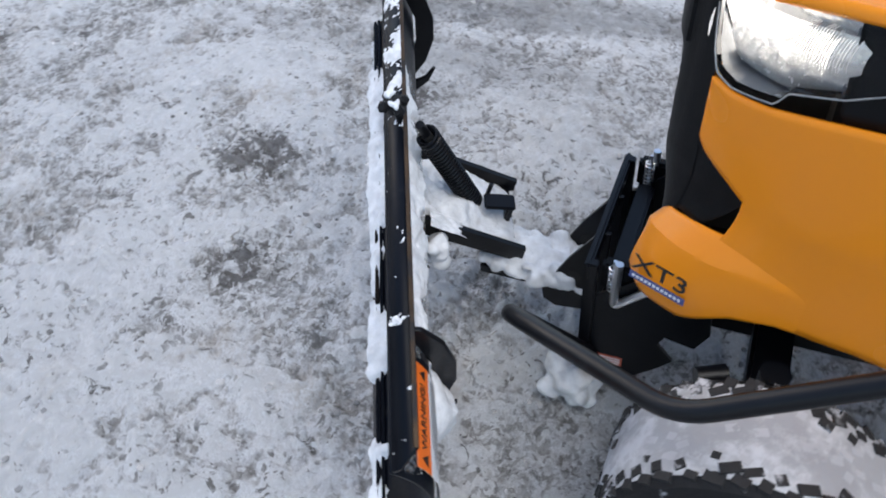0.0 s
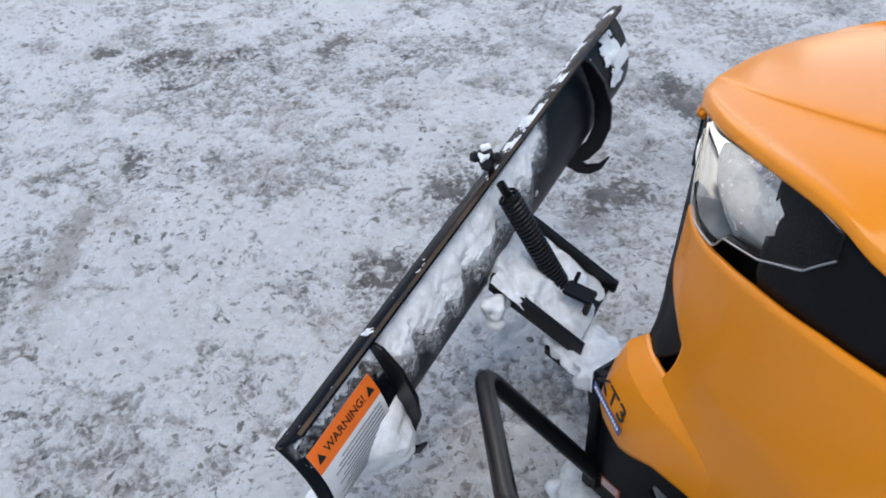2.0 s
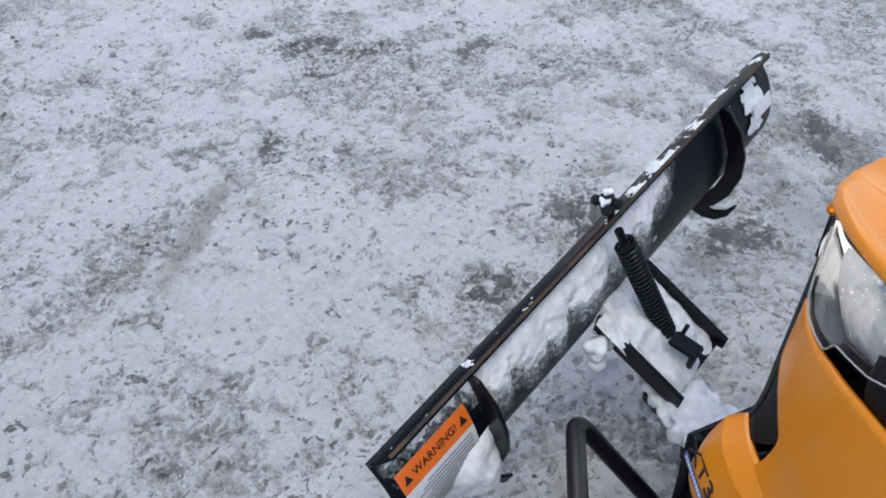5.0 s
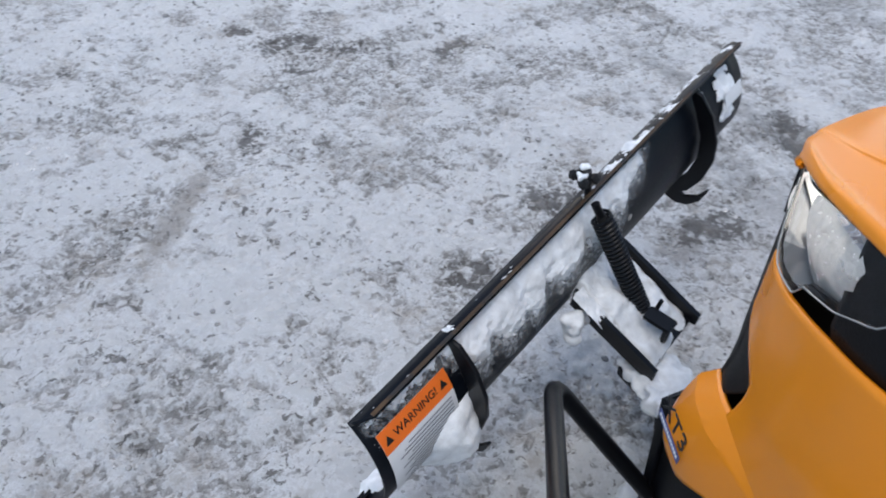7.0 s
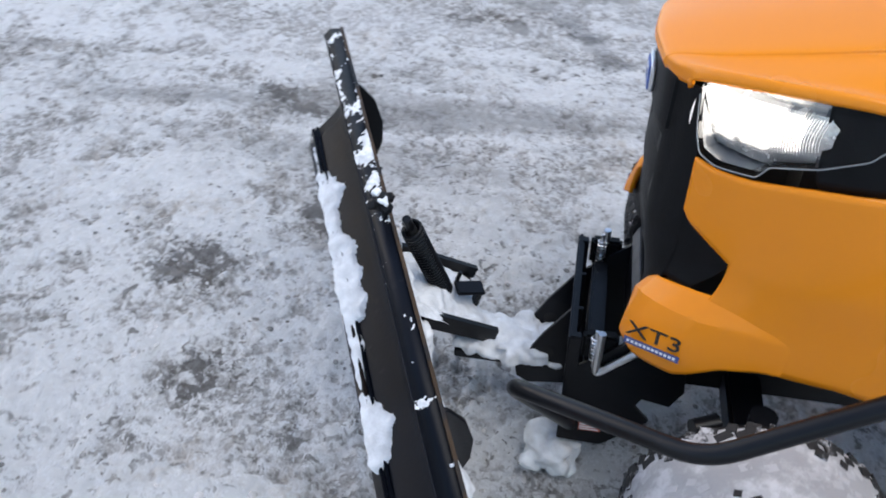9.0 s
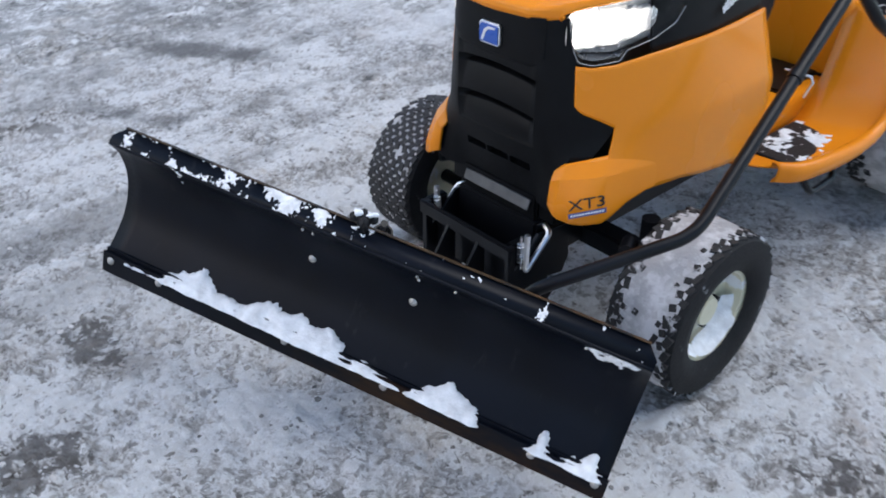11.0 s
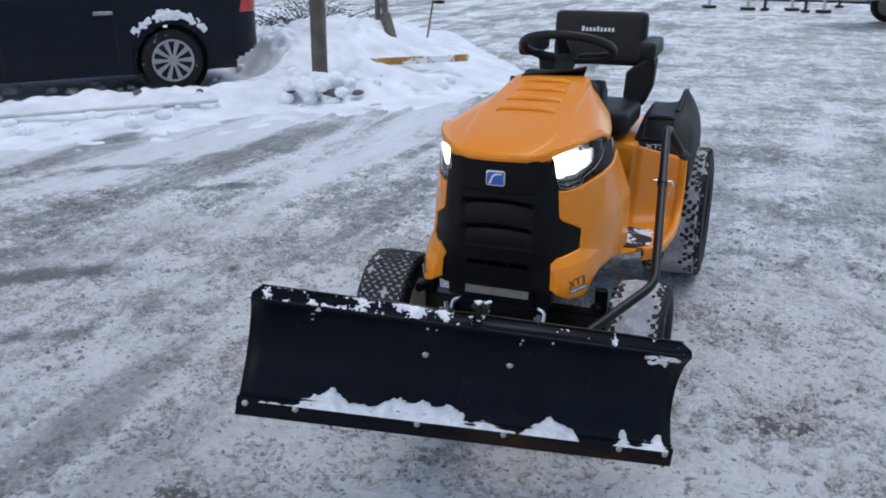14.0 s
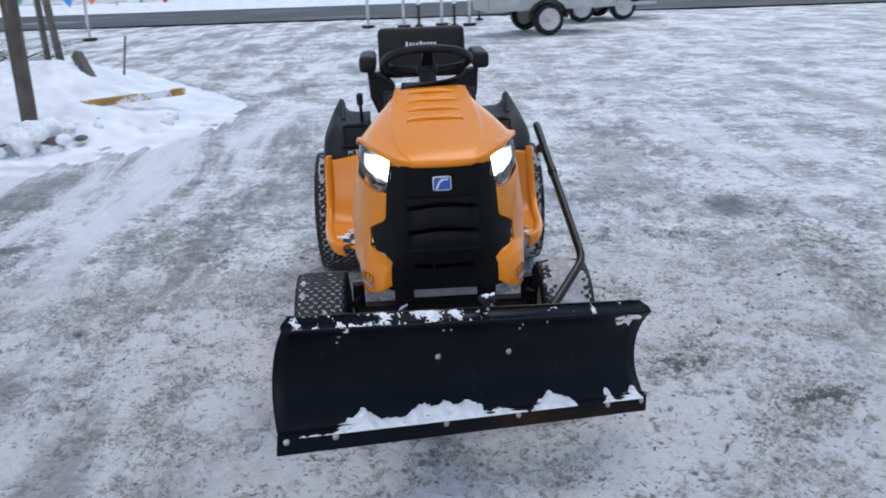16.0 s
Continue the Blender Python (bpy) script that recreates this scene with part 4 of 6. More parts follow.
# crescent ribs behind the blade, each with a hooked tail
RIB = [(0.000, 0.332), (0.030, 0.330), (0.066, 0.296), (0.093, 0.242), (0.102, 0.190), (0.094, 0.130), (0.074, 0.084), (0.060, 0.070), (0.072, 0.066), (0.098, 0.084), (0.112, 0.112), (0.117, 0.112),
       (0.108, 0.074), (0.086, 0.046), (0.058, 0.034), (0.030, 0.040), (0.030, 0.078), (0.058, 0.130), (0.066, 0.182), (0.056, 0.238), (0.028, 0.288)]
for x in (-0.39, 0.39):
    part("rib", plate(RIB, x - 0.004, x + 0.004), STEEL, plow, "crescent stiffening rib with a hooked tail", bevel=0.0015)

# carrier: two side plates, floor, rear tab
for x in (-0.082, 0.082):
    part("carrier_plate", plate([(0.066, 0.186), (0.074, 0.186), (0.262, 0.112), (0.262, 0.088), (0.240, 0.084), (0.066, 0.148)], x - 0.004, x + 0.004), STEEL, plow, "side plate of the pivot frame", bevel=0.001)
    lip = (x - 0.006, x + 0.004) if x > 0 else (x - 0.004, x + 0.006)
    part("plate_lip", plate([(0.066, 0.190), (0.074, 0.190), (0.262, 0.116), (0.262, 0.111), (0.074, 0.185), (0.066, 0.185)], *lip), STEEL, plow)
part("carrier_floor", plate([(0.066, 0.147), (0.250, 0.095), (0.250, 0.089), (0.066, 0.141)], -0.080, 0.080), STEEL, plow, "floor of the pivot frame")
part("index_tab", boxes(((-0.004, 0.228, 0.060), (0.016, 0.240, 0.152)), ((-0.014, 0.184, 0.146), (0.022, 0.242, 0.154)), bevel=0.003), STEEL, plow, "angle locking tab")
bm = bmesh.new()
rod(bm, (-0.018, 0.190, 0.085), (-0.022, 0.196, 0.168), 0.0045, 8)
part("pull_rod", bm, STEEL, plow)

# trip spring with hooked eye bolt and star knob
a, b = Vector((0.022, 0.050, 0.332)), Vector((-0.012, 0.168, 0.128))
d = (b - a).normalized()
s1 = d.orthogonal().normalized()
s2 = d.cross(s1)
turns, steps = 25, 12
coil = [a + (b - a) * (i / (turns * steps)) + (s1 * math.cos(2 * math.pi * i / steps) + s2 * math.sin(2 * math.pi * i / steps)) * 0.0175 for i in range(turns * steps + 1)]
part("trip_spring", tube(coil, 0.0034, 6), STEEL, plow, "black coil trip spring")
part("spring_core", rods((a, b, 0.009)), DARK, plow)
part("spring_hook", tube([b, b + d * 0.02, b + d * 0.035 + Vector((0, 0, 0.012)), b + d * 0.03 + Vector((0, 0, 0.02))], 0.0045, 8), STEEL, plow)
part("eye_bolt", rods((a - d * 0.03, a + d * 0.01, 0.008)), STEEL, plow)
part("knob_stem", rods(((0.0, 0.008, 0.34), (0.0, -0.004, 0.372), 0.007)), STEEL, plow)
bm = bmesh.new()
rod(bm, (0, -0.004, 0.362), (0, -0.012, 0.384), 0.014, 12)
for k in range(4):
    an = math.pi / 2 * k + 0.5
    c_ = Vector((0.019 * math.cos(an), -0.008 + 0.019 * math.sin(an), 0.374))
    rod(bm, (0, -0.008, 0.374), c_ * 1.0, 0.0085, 8)
    ball(bm, c_, (0.0105, 0.0105, 0.012), sub=1)
part("star_knob", bm, GRAIN, plow, "black star knob on the blade's top")

# warning label wrapped on the back of the blade, near one end
def back_at(x, v, off=0.0075):
    p, q = face_at(v), face_at(min(1, v + 0.02))
    t_ = (q - p).normalized() if v < 0.98 else (p - face_at(v - 0.02)).normalized()
    n_ = Vector((t_.y, -t_.x))
    return Vector((x, p.x + n_.x * off, p.y + n_.y * off)), Vector((0, n_.x, n_.y))


def label_patch(x0, x1, v0, v1, off):
    return sheet(lambda u, v: back_at(x0 + (x1 - x0) * u, v0 + (v1 - v0) * v, off)[0], 8, 8)


lab = part("warning_label", label_patch(0.42, 0.575, 0.46, 0.86, 0.0072), WHITE, plow, "white and orange warning label on the blade's back")
part("label_header", label_patch(0.42, 0.575, 0.74, 0.86, 0.0078), ORANGE, lab, "orange header")
for i in range(12):
    v0 = 0.480 + i * 0.0205
    part("label_line", label_patch(0.430, 0.556 - 0.012 * ((i * 7) % 3), v0, v0 + 0.0085, 0.0080), FINEPRINT, lab, "line of fine print as a plain bar")
p, n_ = back_at(0.498, 0.80, 0.0085)
m = Matrix.Translation(p) @ Matrix((Vector((-1, 0, 0)), n_.cross(Vector((-1, 0, 0))), n_)).transposed().to_4x4()
words("WARNING!", 0.019, INK, lab, m, "label_word")
for x in (0.435, 0.560):
    p, n_ = back_at(x, 0.80, 0.0084)
    m = Matrix.Translation(p) @ Matrix((Vector((-1, 0, 0)), n_.cross(Vector((-1, 0, 0))), n_)).transposed().to_4x4()
    part("label_triangle", plate([(-0.008, -0.007), (0.008, -0.007), (0, 0.008)], 0, 0.0006, None, 'z'), INK, lab, "", m)
part("end_label", label_patch(-0.575, -0.50, 0.66, 0.76, 0.0078), WHITE, plow, "small white label")

# mount under the tractor's nose (world axes, moved into the plough's frame)
for sx in (1, -1):
    x = sx * 0.140
    part("mount_plate", plate([(-0.070, 0.070), (0.000, 0.068), (0.055, 0.120), (0.080, 0.150), (0.050, 0.185), (0.060, 0.205), (0.110, 0.195), (0.130, 0.235), (0.120, 0.33), (0.02, 0.34), (-0.070, 0.26)], x - 0.004, x + 0.004, BI), STEEL, plow, "black side plate of the plough mount", bevel=0.001)
    part("upright", boxes(((x - 0.005, -0.083, 0.078), (x + 0.012, -0.062, 0.344)), bevel=0.002), STEEL, plow, "", BI)
    part("latch_housing", boxes(((x - 0.030, -0.058, 0.275), (x - 0.004, 0.004, 0.335)), bevel=0.006), BLACK, plow, "black latch housing", BI)
    part("latch_rod", tube(bent([(x + sx * 0.012, -0.028, 0.36), (x + sx * 0.012, -0.030, 0.262), (x + sx * 0.014, 0.045, 0.338), (x - sx * 0.03, 0.055, 0.352)], 0.012), 0.0072, 8), CHROME, plow, "bent zinc-plated latch rod", BI)
    cl = [Vector((x + sx * 0.002, -0.036, 0.285 + 0.055 * i / 96)) + Vector((0.008 * math.cos(i * 0.46), 0.008 * math.sin(i * 0.46), 0)) for i in range(97)]
    part("latch_spring", tube(cl, 0.0018, 5), CHROME, plow, "small zinc-plated latch spring", BI)
    part("latch_pin", rods(((x + sx * 0.002, -0.036, 0.27), (x + sx * 0.002, -0.036, 0.355), 0.0032)), CHROME, plow, "", BI)
part("mount_crossbar", boxes(((-0.154, -0.084, 0.308), (0.154, -0.071, 0.345)), ((-0.154, -0.075, 0.09), (0.154, -0.045, 0.13)), ((-0.13, -0.05, 0.20), (0.13, -0.02, 0.30)), bevel=0.004), STEEL, plow, "black cross member of the mount", BI)
for x in (-0.05, 0.05):
    out = [(-0.062, 0.325), (-0.080, 0.325), (-0.130, 0.250), (-0.178, 0.160), (-0.174, 0.132), (-0.150, 0.118), (-0.066, 0.130)]
    part("gusset", plate(out, x - 0.004, x + 0.004, BI), STEEL, plow, "gusset plate with a dark disc drawn for its round opening", bevel=0.001)
    # near-black disc paints the opening's shade; the plate is not cut
    bm = bmesh.new()
    rod(bm, (x - 0.0046, -0.120, 0.205), (x + 0.0046, -0.120, 0.205), 0.014, 16)
    part("hole_shade_disc", bm, DARK, plow, "", BI)
part("push_bar", boxes(((-0.045, -0.30, 0.156), (0.050, -0.10, 0.176)), ((-0.045, -0.30, 0.135), (-0.037, -0.10, 0.170)), bevel=0.002), STEEL, plow, "push bar between blade and mount", BI)
m = BI @ Matrix.Translation((0.1445, -0.035, 0.115)) @ pose(0, 0, 0, 90, 0, 90)
part("mount_label", boxes(((-0.028, -0.011, 0), (0.032, 0.011, 0.0006))), RED, plow, "small red label with plain bars", m)
part("mount_label_mark", boxes(((-0.027, -0.010, 0.0006), (-0.012, 0.010, 0.0012)), *[((-0.008, -0.008 + 0.006 * i, 0.0006), (0.028, -0.0055 + 0.006 * i, 0.0012)) for i in range(3)]), WHITE, plow, "", m)

# lift lever: crank, cross arm, long handle with a grip
line = bent([(0.142, -0.060, 0.115), (0.300, -0.172, 0.362), (0.478, 0.106, 0.458), (0.412, 0.712, 0.828), (0.462, 0.80, 0.712), (0.468, 0.93, 0.672)], 0.045, 6)
part("lift_lever", tube([BI @ p for p in line], 0.0145, 14), STEEL, plow, "bent black tube lift lever")
g0, g1 = Vector((0.462, 0.83, 0.703)), Vector((0.468, 0.94, 0.669))
part("lever_grip", tube([BI @ g0, BI @ (g0 + (g1 - g0) * 0.1), BI @ g1], [0.0165, 0.0185, 0.0185], 14), GRAIN, plow, "rubber grip")
pin = Vector((0.437, 0.48, 0.686))
part("lever_collar", rods((BI @ (pin - Vector((-0.066, 0.606, 0.37)).normalized() * 0.02), BI @ (pin + Vector((-0.066, 0.606, 0.37)).normalized() * 0.004), 0.0175), seg=14), STEEL, plow)
part("lever_clip", tube([BI @ (pin + Vector(q)) for q in ((-0.03, 0, 0.0), (0.03, 0, 0.0), (0.036, 0, -0.012), (0.030, 0.004, -0.024), (0.022, 0.004, -0.05))], 0.0025, 6), CHROME, plow, "zinc-plated spring clip")

# ---- snow on the plough ----
POWDER = bpy.data.materials.new("powder_snow")
POWDER.use_nodes = True
pn, pl = POWDER.node_tree.nodes, POWDER.node_tree.links
pb = pn["Principled BSDF"]
pb.inputs["Base Color"].default_value, pb.inputs["Roughness"].default_value = (0.74, 0.76, 0.79, 1), 0.9
pa, pt, pg, pm_, pr = pn.new("ShaderNodeAttribute"), pn.new("ShaderNodeTexCoord"), pn.new("ShaderNodeTexNoise"), pn.new("ShaderNodeMath"), pn.new("ShaderNodeMapRange")
pa.attribute_name = "cover"
pg.inputs["Scale"].default_value, pg.inputs["Detail"].default_value, pg.inputs["Roughness"].default_value = 120, 6, 0.75
pm_.operation = 'ADD'
pl.new(pt.outputs["Object"], pg.inputs["Vector"])
pl.new(pg.outputs["Fac"], pm_.inputs[0])
pl.new(pa.outputs["Fac"], pm_.inputs[1])
pl.new(pm_.outputs[0], pr.inputs["Value"])
pr.inputs["From Min"].default_value, pr.inputs["From Max"].default_value, pr.inputs["To Max"].default_value = 0.62, 1.15, 0.9
pl.new(pr.outputs["Result"], pb.inputs["Alpha"])


def as_thing(ob, label, parent_m=BM):
    ob.matrix_basis = parent_m
    return tagged(ob, label, "snow", kind="stuff")


def powder_sheet(surface, cover, nu, nv, label, m=None):
    """A dusting of powder over a surface, thinning out where cover(u, v) falls to 0."""
    bm_ = sheet(lambda u, v: (lambda p, w: Vector(p) + Vector(w) * 0.0012)(*surface(u, v)), nu, nv)
    values = [max(0.0, min(1.0, cover(i / nu, j / nv))) for i in range(nu + 1) for j in range(nv + 1)]
    me_ = bpy.data.meshes.new("powder")
    bm_.to_mesh(me_)
    bm_.free()
    me_.attributes.new("cover", 'FLOAT', 'POINT').data.foreach_set("value", values)
    me_.polygons.foreach_set("use_smooth", [True] * len(me_.polygons))
    me_.materials.append(POWDER)
    return as_thing(new("snow_powder", me_), label, BM if m is None else m)


def on_back(x0, x1, v0, v1):
    return lambda u, v: back_at(x0 + (x1 - x0) * u, v0 + (v1 - v0) * v, 0.004)


def ease(table, u):
    for (a, p), (b, q) in zip(table, table[1:]):
        if u <= b:
            f = (u - a) / (b - a)
            f = f * f * (3 - 2 * f)
            return p * (1 - f) + q * f
    return table[-1][1]


LOW_EDGE = [(0, 0.93), (0.04, 0.88), (0.2, 0.86), (0.235, 0.8), (0.26, 0.64), (0.3, 0.56), (0.335, 0.66), (0.38, 0.52), (0.44, 0.58), (0.48, 0.5), (0.52, 0.66), (0.57, 0.56), (0.62, 0.52), (0.67, 0.6), (0.72, 0.56), (0.77, 0.66), (0.81, 0.58), (0.86, 0.74), (0.92, 0.76), (0.97, 0.92), (1, 1.05)]
HIGH_EDGE = [(0, 0.91), (0.08, 0.945), (0.24, 0.945), (0.34, 0.93), (0.6, 0.955), (0.9, 0.965), (1, 0.95)]


def top_snow(u, v):
    w = 0.035 * noise.noise(Vector((u * 46, v * 3, 3)))
    d = min((v - ease(LOW_EDGE, u) - w) / 0.13, (ease(HIGH_EDGE, u) - v + w * 0.5) / 0.05)
    t = d + 0.42 * noise.fractal(Vector((u * 26, v * 9, 5)), 0.8, 2.1, 5) + 0.22 * noise.fractal(Vector((u * 95, v * 34, 2)), 0.7, 2.1, 4) - 0.04
    return 0.0135 * math.sqrt(min(1.0, t)) - 0.0022 if t > 0 else -0.008


as_thing(snow_cover("snow_patch", on_back(0.585, -0.24, 0.30, 0.99), top_snow, 560, 130, rough=0.3, scale=30), "snow lying along the back of the blade")
powder_sheet(on_back(0.588, -0.34, 0.10, 0.995), lambda u, v: 0.30 * smooth(v, ease(LOW_EDGE, min(1.0, u * 0.928 / 0.825)) - 0.16, ease(LOW_EDGE, min(1.0, u * 0.928 / 0.825)) + 0.10) * (1 - smooth(v, 0.93, 1.0)) * (1 - smooth(u, 0.86, 1.0)) + 0.02, 220, 70, "thin powder of snow dusted over the back of the blade")
as_thing(snow_cover("snow_patch", on_back(-0.47, -0.56, 0.55, 0.95), lambda u, v: 0.007 * math.sin(math.pi * u) * math.sin(math.pi * v) - 0.0035, 34, 34, rough=0.6, scale=60, seed=8), "thin snow at the end of the blade")


# on the ledge above the cutting edge, in front
def ledge(x0, x1):
    def f(u, v):
        p = face_at(0.23 * v)
        return (x0 + (x1 - x0) * u, p.x - 0.0072, p.y), (0, -0.95, 0.30)
    return f


LEDGE = [(0, -0.3), (0.03, 0.12), (0.09, 0.05), (0.13, 0.5), (0.18, 1.0), (0.23, 0.55), (0.26, 0.45), (0.34, 0.9), (0.42, 0.85), (0.47, 0.8), (0.52, 0.35), (0.58, 0.25), (0.62, 0.1), (0.64, 0.3), (0.70, 0.9), (0.75, 0.7), (0.78, -0.2),
         (0.83, -0.6), (0.86, 0.1), (0.88, 0.7), (0.91, 0.1), (0.94, 0.4), (0.965, 0.8), (0.99, 0.2), (1, -0.3)]


def ledge_snow(u, v):
    t = ease(LEDGE, u) + 0.20 * noise.fractal(Vector((u * 34, v * 2, 1)), 0.9, 2, 4) - v * 1.05
    return 0.0155 * math.sqrt(t) + 0.001 if t > 0 else -0.008


as_thing(snow_cover("snow_patch", ledge(-0.565, 0.592), ledge_snow, 300, 36, rough=0.3, scale=30, seed=2), "snow clumps along the cutting edge")
# along the front of the top flange
def flange(u, v):
    return (-0.58 + 1.17 * u, -0.014 + 0.028 * v, 0.318 + 0.030 * v), (0, -0.7, 0.7)


FL = [(0, -0.2), (0.02, 0.25), (0.10, 0.35), (0.16, 0.2), (0.22, 0.35), (0.29, 0.05), (0.32, 0.6), (0.36, 1.0), (0.40, 0.6), (0.45, 0.5), (0.47, -0.3), (0.80, -0.5), (0.82, 0.2), (0.845, -0.4), (1, -0.4)]
as_thing(snow_cover("snow_patch", flange, lambda u, v: 0.005 * (ease(FL, u) * 0.95 - 0.36 + 0.60 * noise.fractal(Vector((u * 190, v * 5, 4)), 0.7, 2.1, 5) - 0.25 * abs(v - 0.4)), 620, 20, rough=0.3, scale=40, seed=6), "thin snow along the top edge")
# stuck to the front face at both ends
def front(x0, x1, v0, v1):
    def f(u, v):
        vv = v0 + (v1 - v0) * v
        p, q = face_at(vv), face_at(min(1, vv + 0.02))
        t_ = (q - p).normalized() if vv < 0.98 else Vector((-0.6, 0.8))
        return (x0 + (x1 - x0) * u, p.x - 0.002, p.y), (0, -t_.y, t_.x)
    return f


as_thing(snow_cover("snow_patch", front(0.465, 0.580, 0.78, 0.985), lambda u, v: 0.010 * (0.9 - 2.6 * ((u - 0.5) ** 2 + (v - 0.5) ** 2) - 0.22 + 0.5 * noise.fractal(Vector((u * 5, v * 4, 2)), 1, 2, 4)), 34, 26, scale=60, seed=3), "snow stuck to the blade's end")
as_thing(snow_cover("snow_patch", front(-0.45, -0.40, 0.76, 1.0), lambda u, v: 0.007 * (0.7 - abs(u - 0.5 - 0.2 * (v - 0.5)) * 3.0 - (1 - v) * 0.4 + 0.6 * noise.fractal(Vector((u * 5, v * 6, 7)), 1, 2, 4)), 20, 24, scale=60, seed=9), "smear of snow on the blade")


# in the carrier's tray and on the push bar
def tray(u, v):
    return (-0.078 + 0.156 * u, 0.055 + 0.195 * v, 0.149 - 0.055 * v), (0, 0.1, 1)


as_thing(snow_cover("snow_patch", tray, lambda u, v: 0.040 * min(1, 5 * u + 0.4, 5 * (1 - u) + 0.4) * (0.75 + 0.35 * math.sin(3 * v + 0.6)) * (1 - 0.5 * v) - 0.018 * max(0, v * 1.3 - 0.75 + 0.9 * noise.noise(Vector((u * 4, v * 5, 2)))), 60, 60, rough=0.35, scale=26, seed=5), "snow filling the pivot frame")


def lumps(name, centres, label, seed, m=Matrix(), voxel=0.0035, soften=3):
    """Loose clumps of snow, melted together."""
    rg_ = random.Random(seed)
    bm_ = bmesh.new()
    for c, r in centres:
        ball(bm_, c, (r * rg_.uniform(0.9, 1.2), r * rg_.uniform(0.9, 1.2), r * rg_.uniform(0.75, 1.0)), sub=3)
    for v in bm_.verts:
        k = noise.fractal(v.co * 28 + Vector((seed, 0, 0)), 1, 2, 4)
        v.co += Vector((noise.noise(v.co * 40), noise.noise(v.co * 40 + Vector((9, 0, 0))), noise.noise(v.co * 40 + Vector((0, 9, 0))))) * 0.007 + Vector((0.004 * k, 0, 0.008 * k))
    ob = part(name, bm_, SNOW, None, "", None, sharp=80)
    re_ = ob.modifiers.new("melt", 'REMESH')
    re_.mode, re_.voxel_size, re_.use_smooth_shade = 'VOXEL', voxel, True
    sm = ob.modifiers.new("soften", 'SMOOTH')
    sm.factor, sm.iterations = 0.5, soften
    return as_thing(ob, label, m)


rq = random.Random(12)
lumps("snow_clump", [((rq.uniform(-0.045, 0.055), rq.uniform(-0.30, -0.09), 0.178 + rq.uniform(-0.006, 0.022)), rq.uniform(0.006, 0.018)) for _ in range(130)] + [((0.005 + 0.03 * math.sin(k * 2.1), -0.29 + 0.016 * k, 0.184), 0.024) for k in range(12)], "lumpy snow on the push bar", 3)
lumps("snow_clump", [((rq.uniform(0.09, 0.17), rq.uniform(-0.13, -0.05), rq.uniform(-0.005, 0.055)), rq.uniform(0.012, 0.022)) for _ in range(60)], "small heap of snow under the mount", 5, soften=16)
as_thing(snow_cover("snow_patch", on_back(0.535, 0.375, -0.02, 0.62), lambda u, v: 0.060 * max(0, 1 - ((u - 0.62) / 0.42) ** 2) * max(0, 1 - ((v - 0.5) / 0.52) ** 2) * (0.5 + u * 0.6) - 0.006, 44, 50, rough=0.35, scale=22, seed=4), "soft snow heap beside the label")
lumps("snow_clump", [((rq.uniform(-0.02, 0.02), -0.010 + rq.uniform(-0.008, 0.008), 0.386), 0.006) for _ in range(5)], "pinch of snow on the star knob", 9, BM)

as_thing(snow_cover("snow_patch", lambda u, v: ((0.066 + 0.034 * u, 0.074 + 0.10 * v, 0.187 - 0.039 * v), (0.25, 0, 1)), lambda u, v: 0.016 * (1 - 1.5 * v + 0.5 * noise.fractal(Vector((u * 2, v * 5, 4)), 0.9, 2, 4)) * math.sin(math.pi * (0.12 + 0.76 * u)), 16, 40, rough=0.3, scale=40, seed=12), "snow lying on the pivot frame beside the blade")
lumps("snow_clump", [((rq.uniform(0.070, 0.125), rq.uniform(0.082, 0.105), rq.uniform(0.115, 0.160)), rq.uniform(0.008, 0.014)) for _ in range(34)], "snow packed between blade and pivot frame", 16, BM, 0.003, 14)

# loose crumbs of ice and frozen grit
rng = random.Random(5)
bm = bmesh.new()
verts, faces = [], []
base = bmesh.new()
bmesh.ops.create_icosphere(base, subdivisions=1, radius=1)
bv = [v.co.copy() for v in base.verts]
bf = [[v.index for v in f.verts] for f in base.faces]
base.free()
bm.free()
spots = [(rng.uniform(-1.8, 2.2), rng.uniform(-3.2, 2.4), rng.uniform(-0.5, 0.5)) for _ in range(5200)]
spots = [(x, y) for x, y, k in spots if noise.fractal(Vector((x * 1.6, y * 1.6, 8)), 1, 2, 3) >= k]
lie = ground_fields(np.array([p[0] for p in spots]), np.array([p[1] for p in spots]))[0]
for i, (x, y) in enumerate(spots):
    r = rng.uniform(0.003, 0.0085) * (1.8 if rng.random() < 0.06 else 1)
    z = float(lie[i])
    k = len(verts)
    sx, sy, sz = rng.uniform(0.7, 1.4), rng.uniform(0.7, 1.4), rng.uniform(0.4, 0.8)
    for v in bv:
        j = 1 + 0.35 * noise.noise(v * 1.7 + Vector((i, 0, 0)))
        verts.append((x + v.x * r * sx * j, y + v.y * r * sy * j, z + v.z * r * sz * j))
    faces += [[a + k for a in f] for f in bf]
me = bpy.data.meshes.new("ice_crumbs")
me.from_pydata(verts, [], faces)
CRUMB = mat("ice_and_grit", (0.33, 0.325, 0.325), 0.8, 0, 0.85, 3.3, 0.3, 60)
me.materials.append(CRUMB)
tagged(new("ice_crumbs", me), "scattered crumbs of ice and frozen grit", "ice", kind="stuff")

# ---- tractor body behind the bonnet ----
def soft_box(lo, hi, r, seg=4, m=None):
    bm = boxes((lo, hi))
    bmesh.ops.bevel(bm, geom=list(bm.edges), offset=r, segments=seg, affect='EDGES', profile=0.6)
    if m is not None:
        bm.transform(m)
    return bm


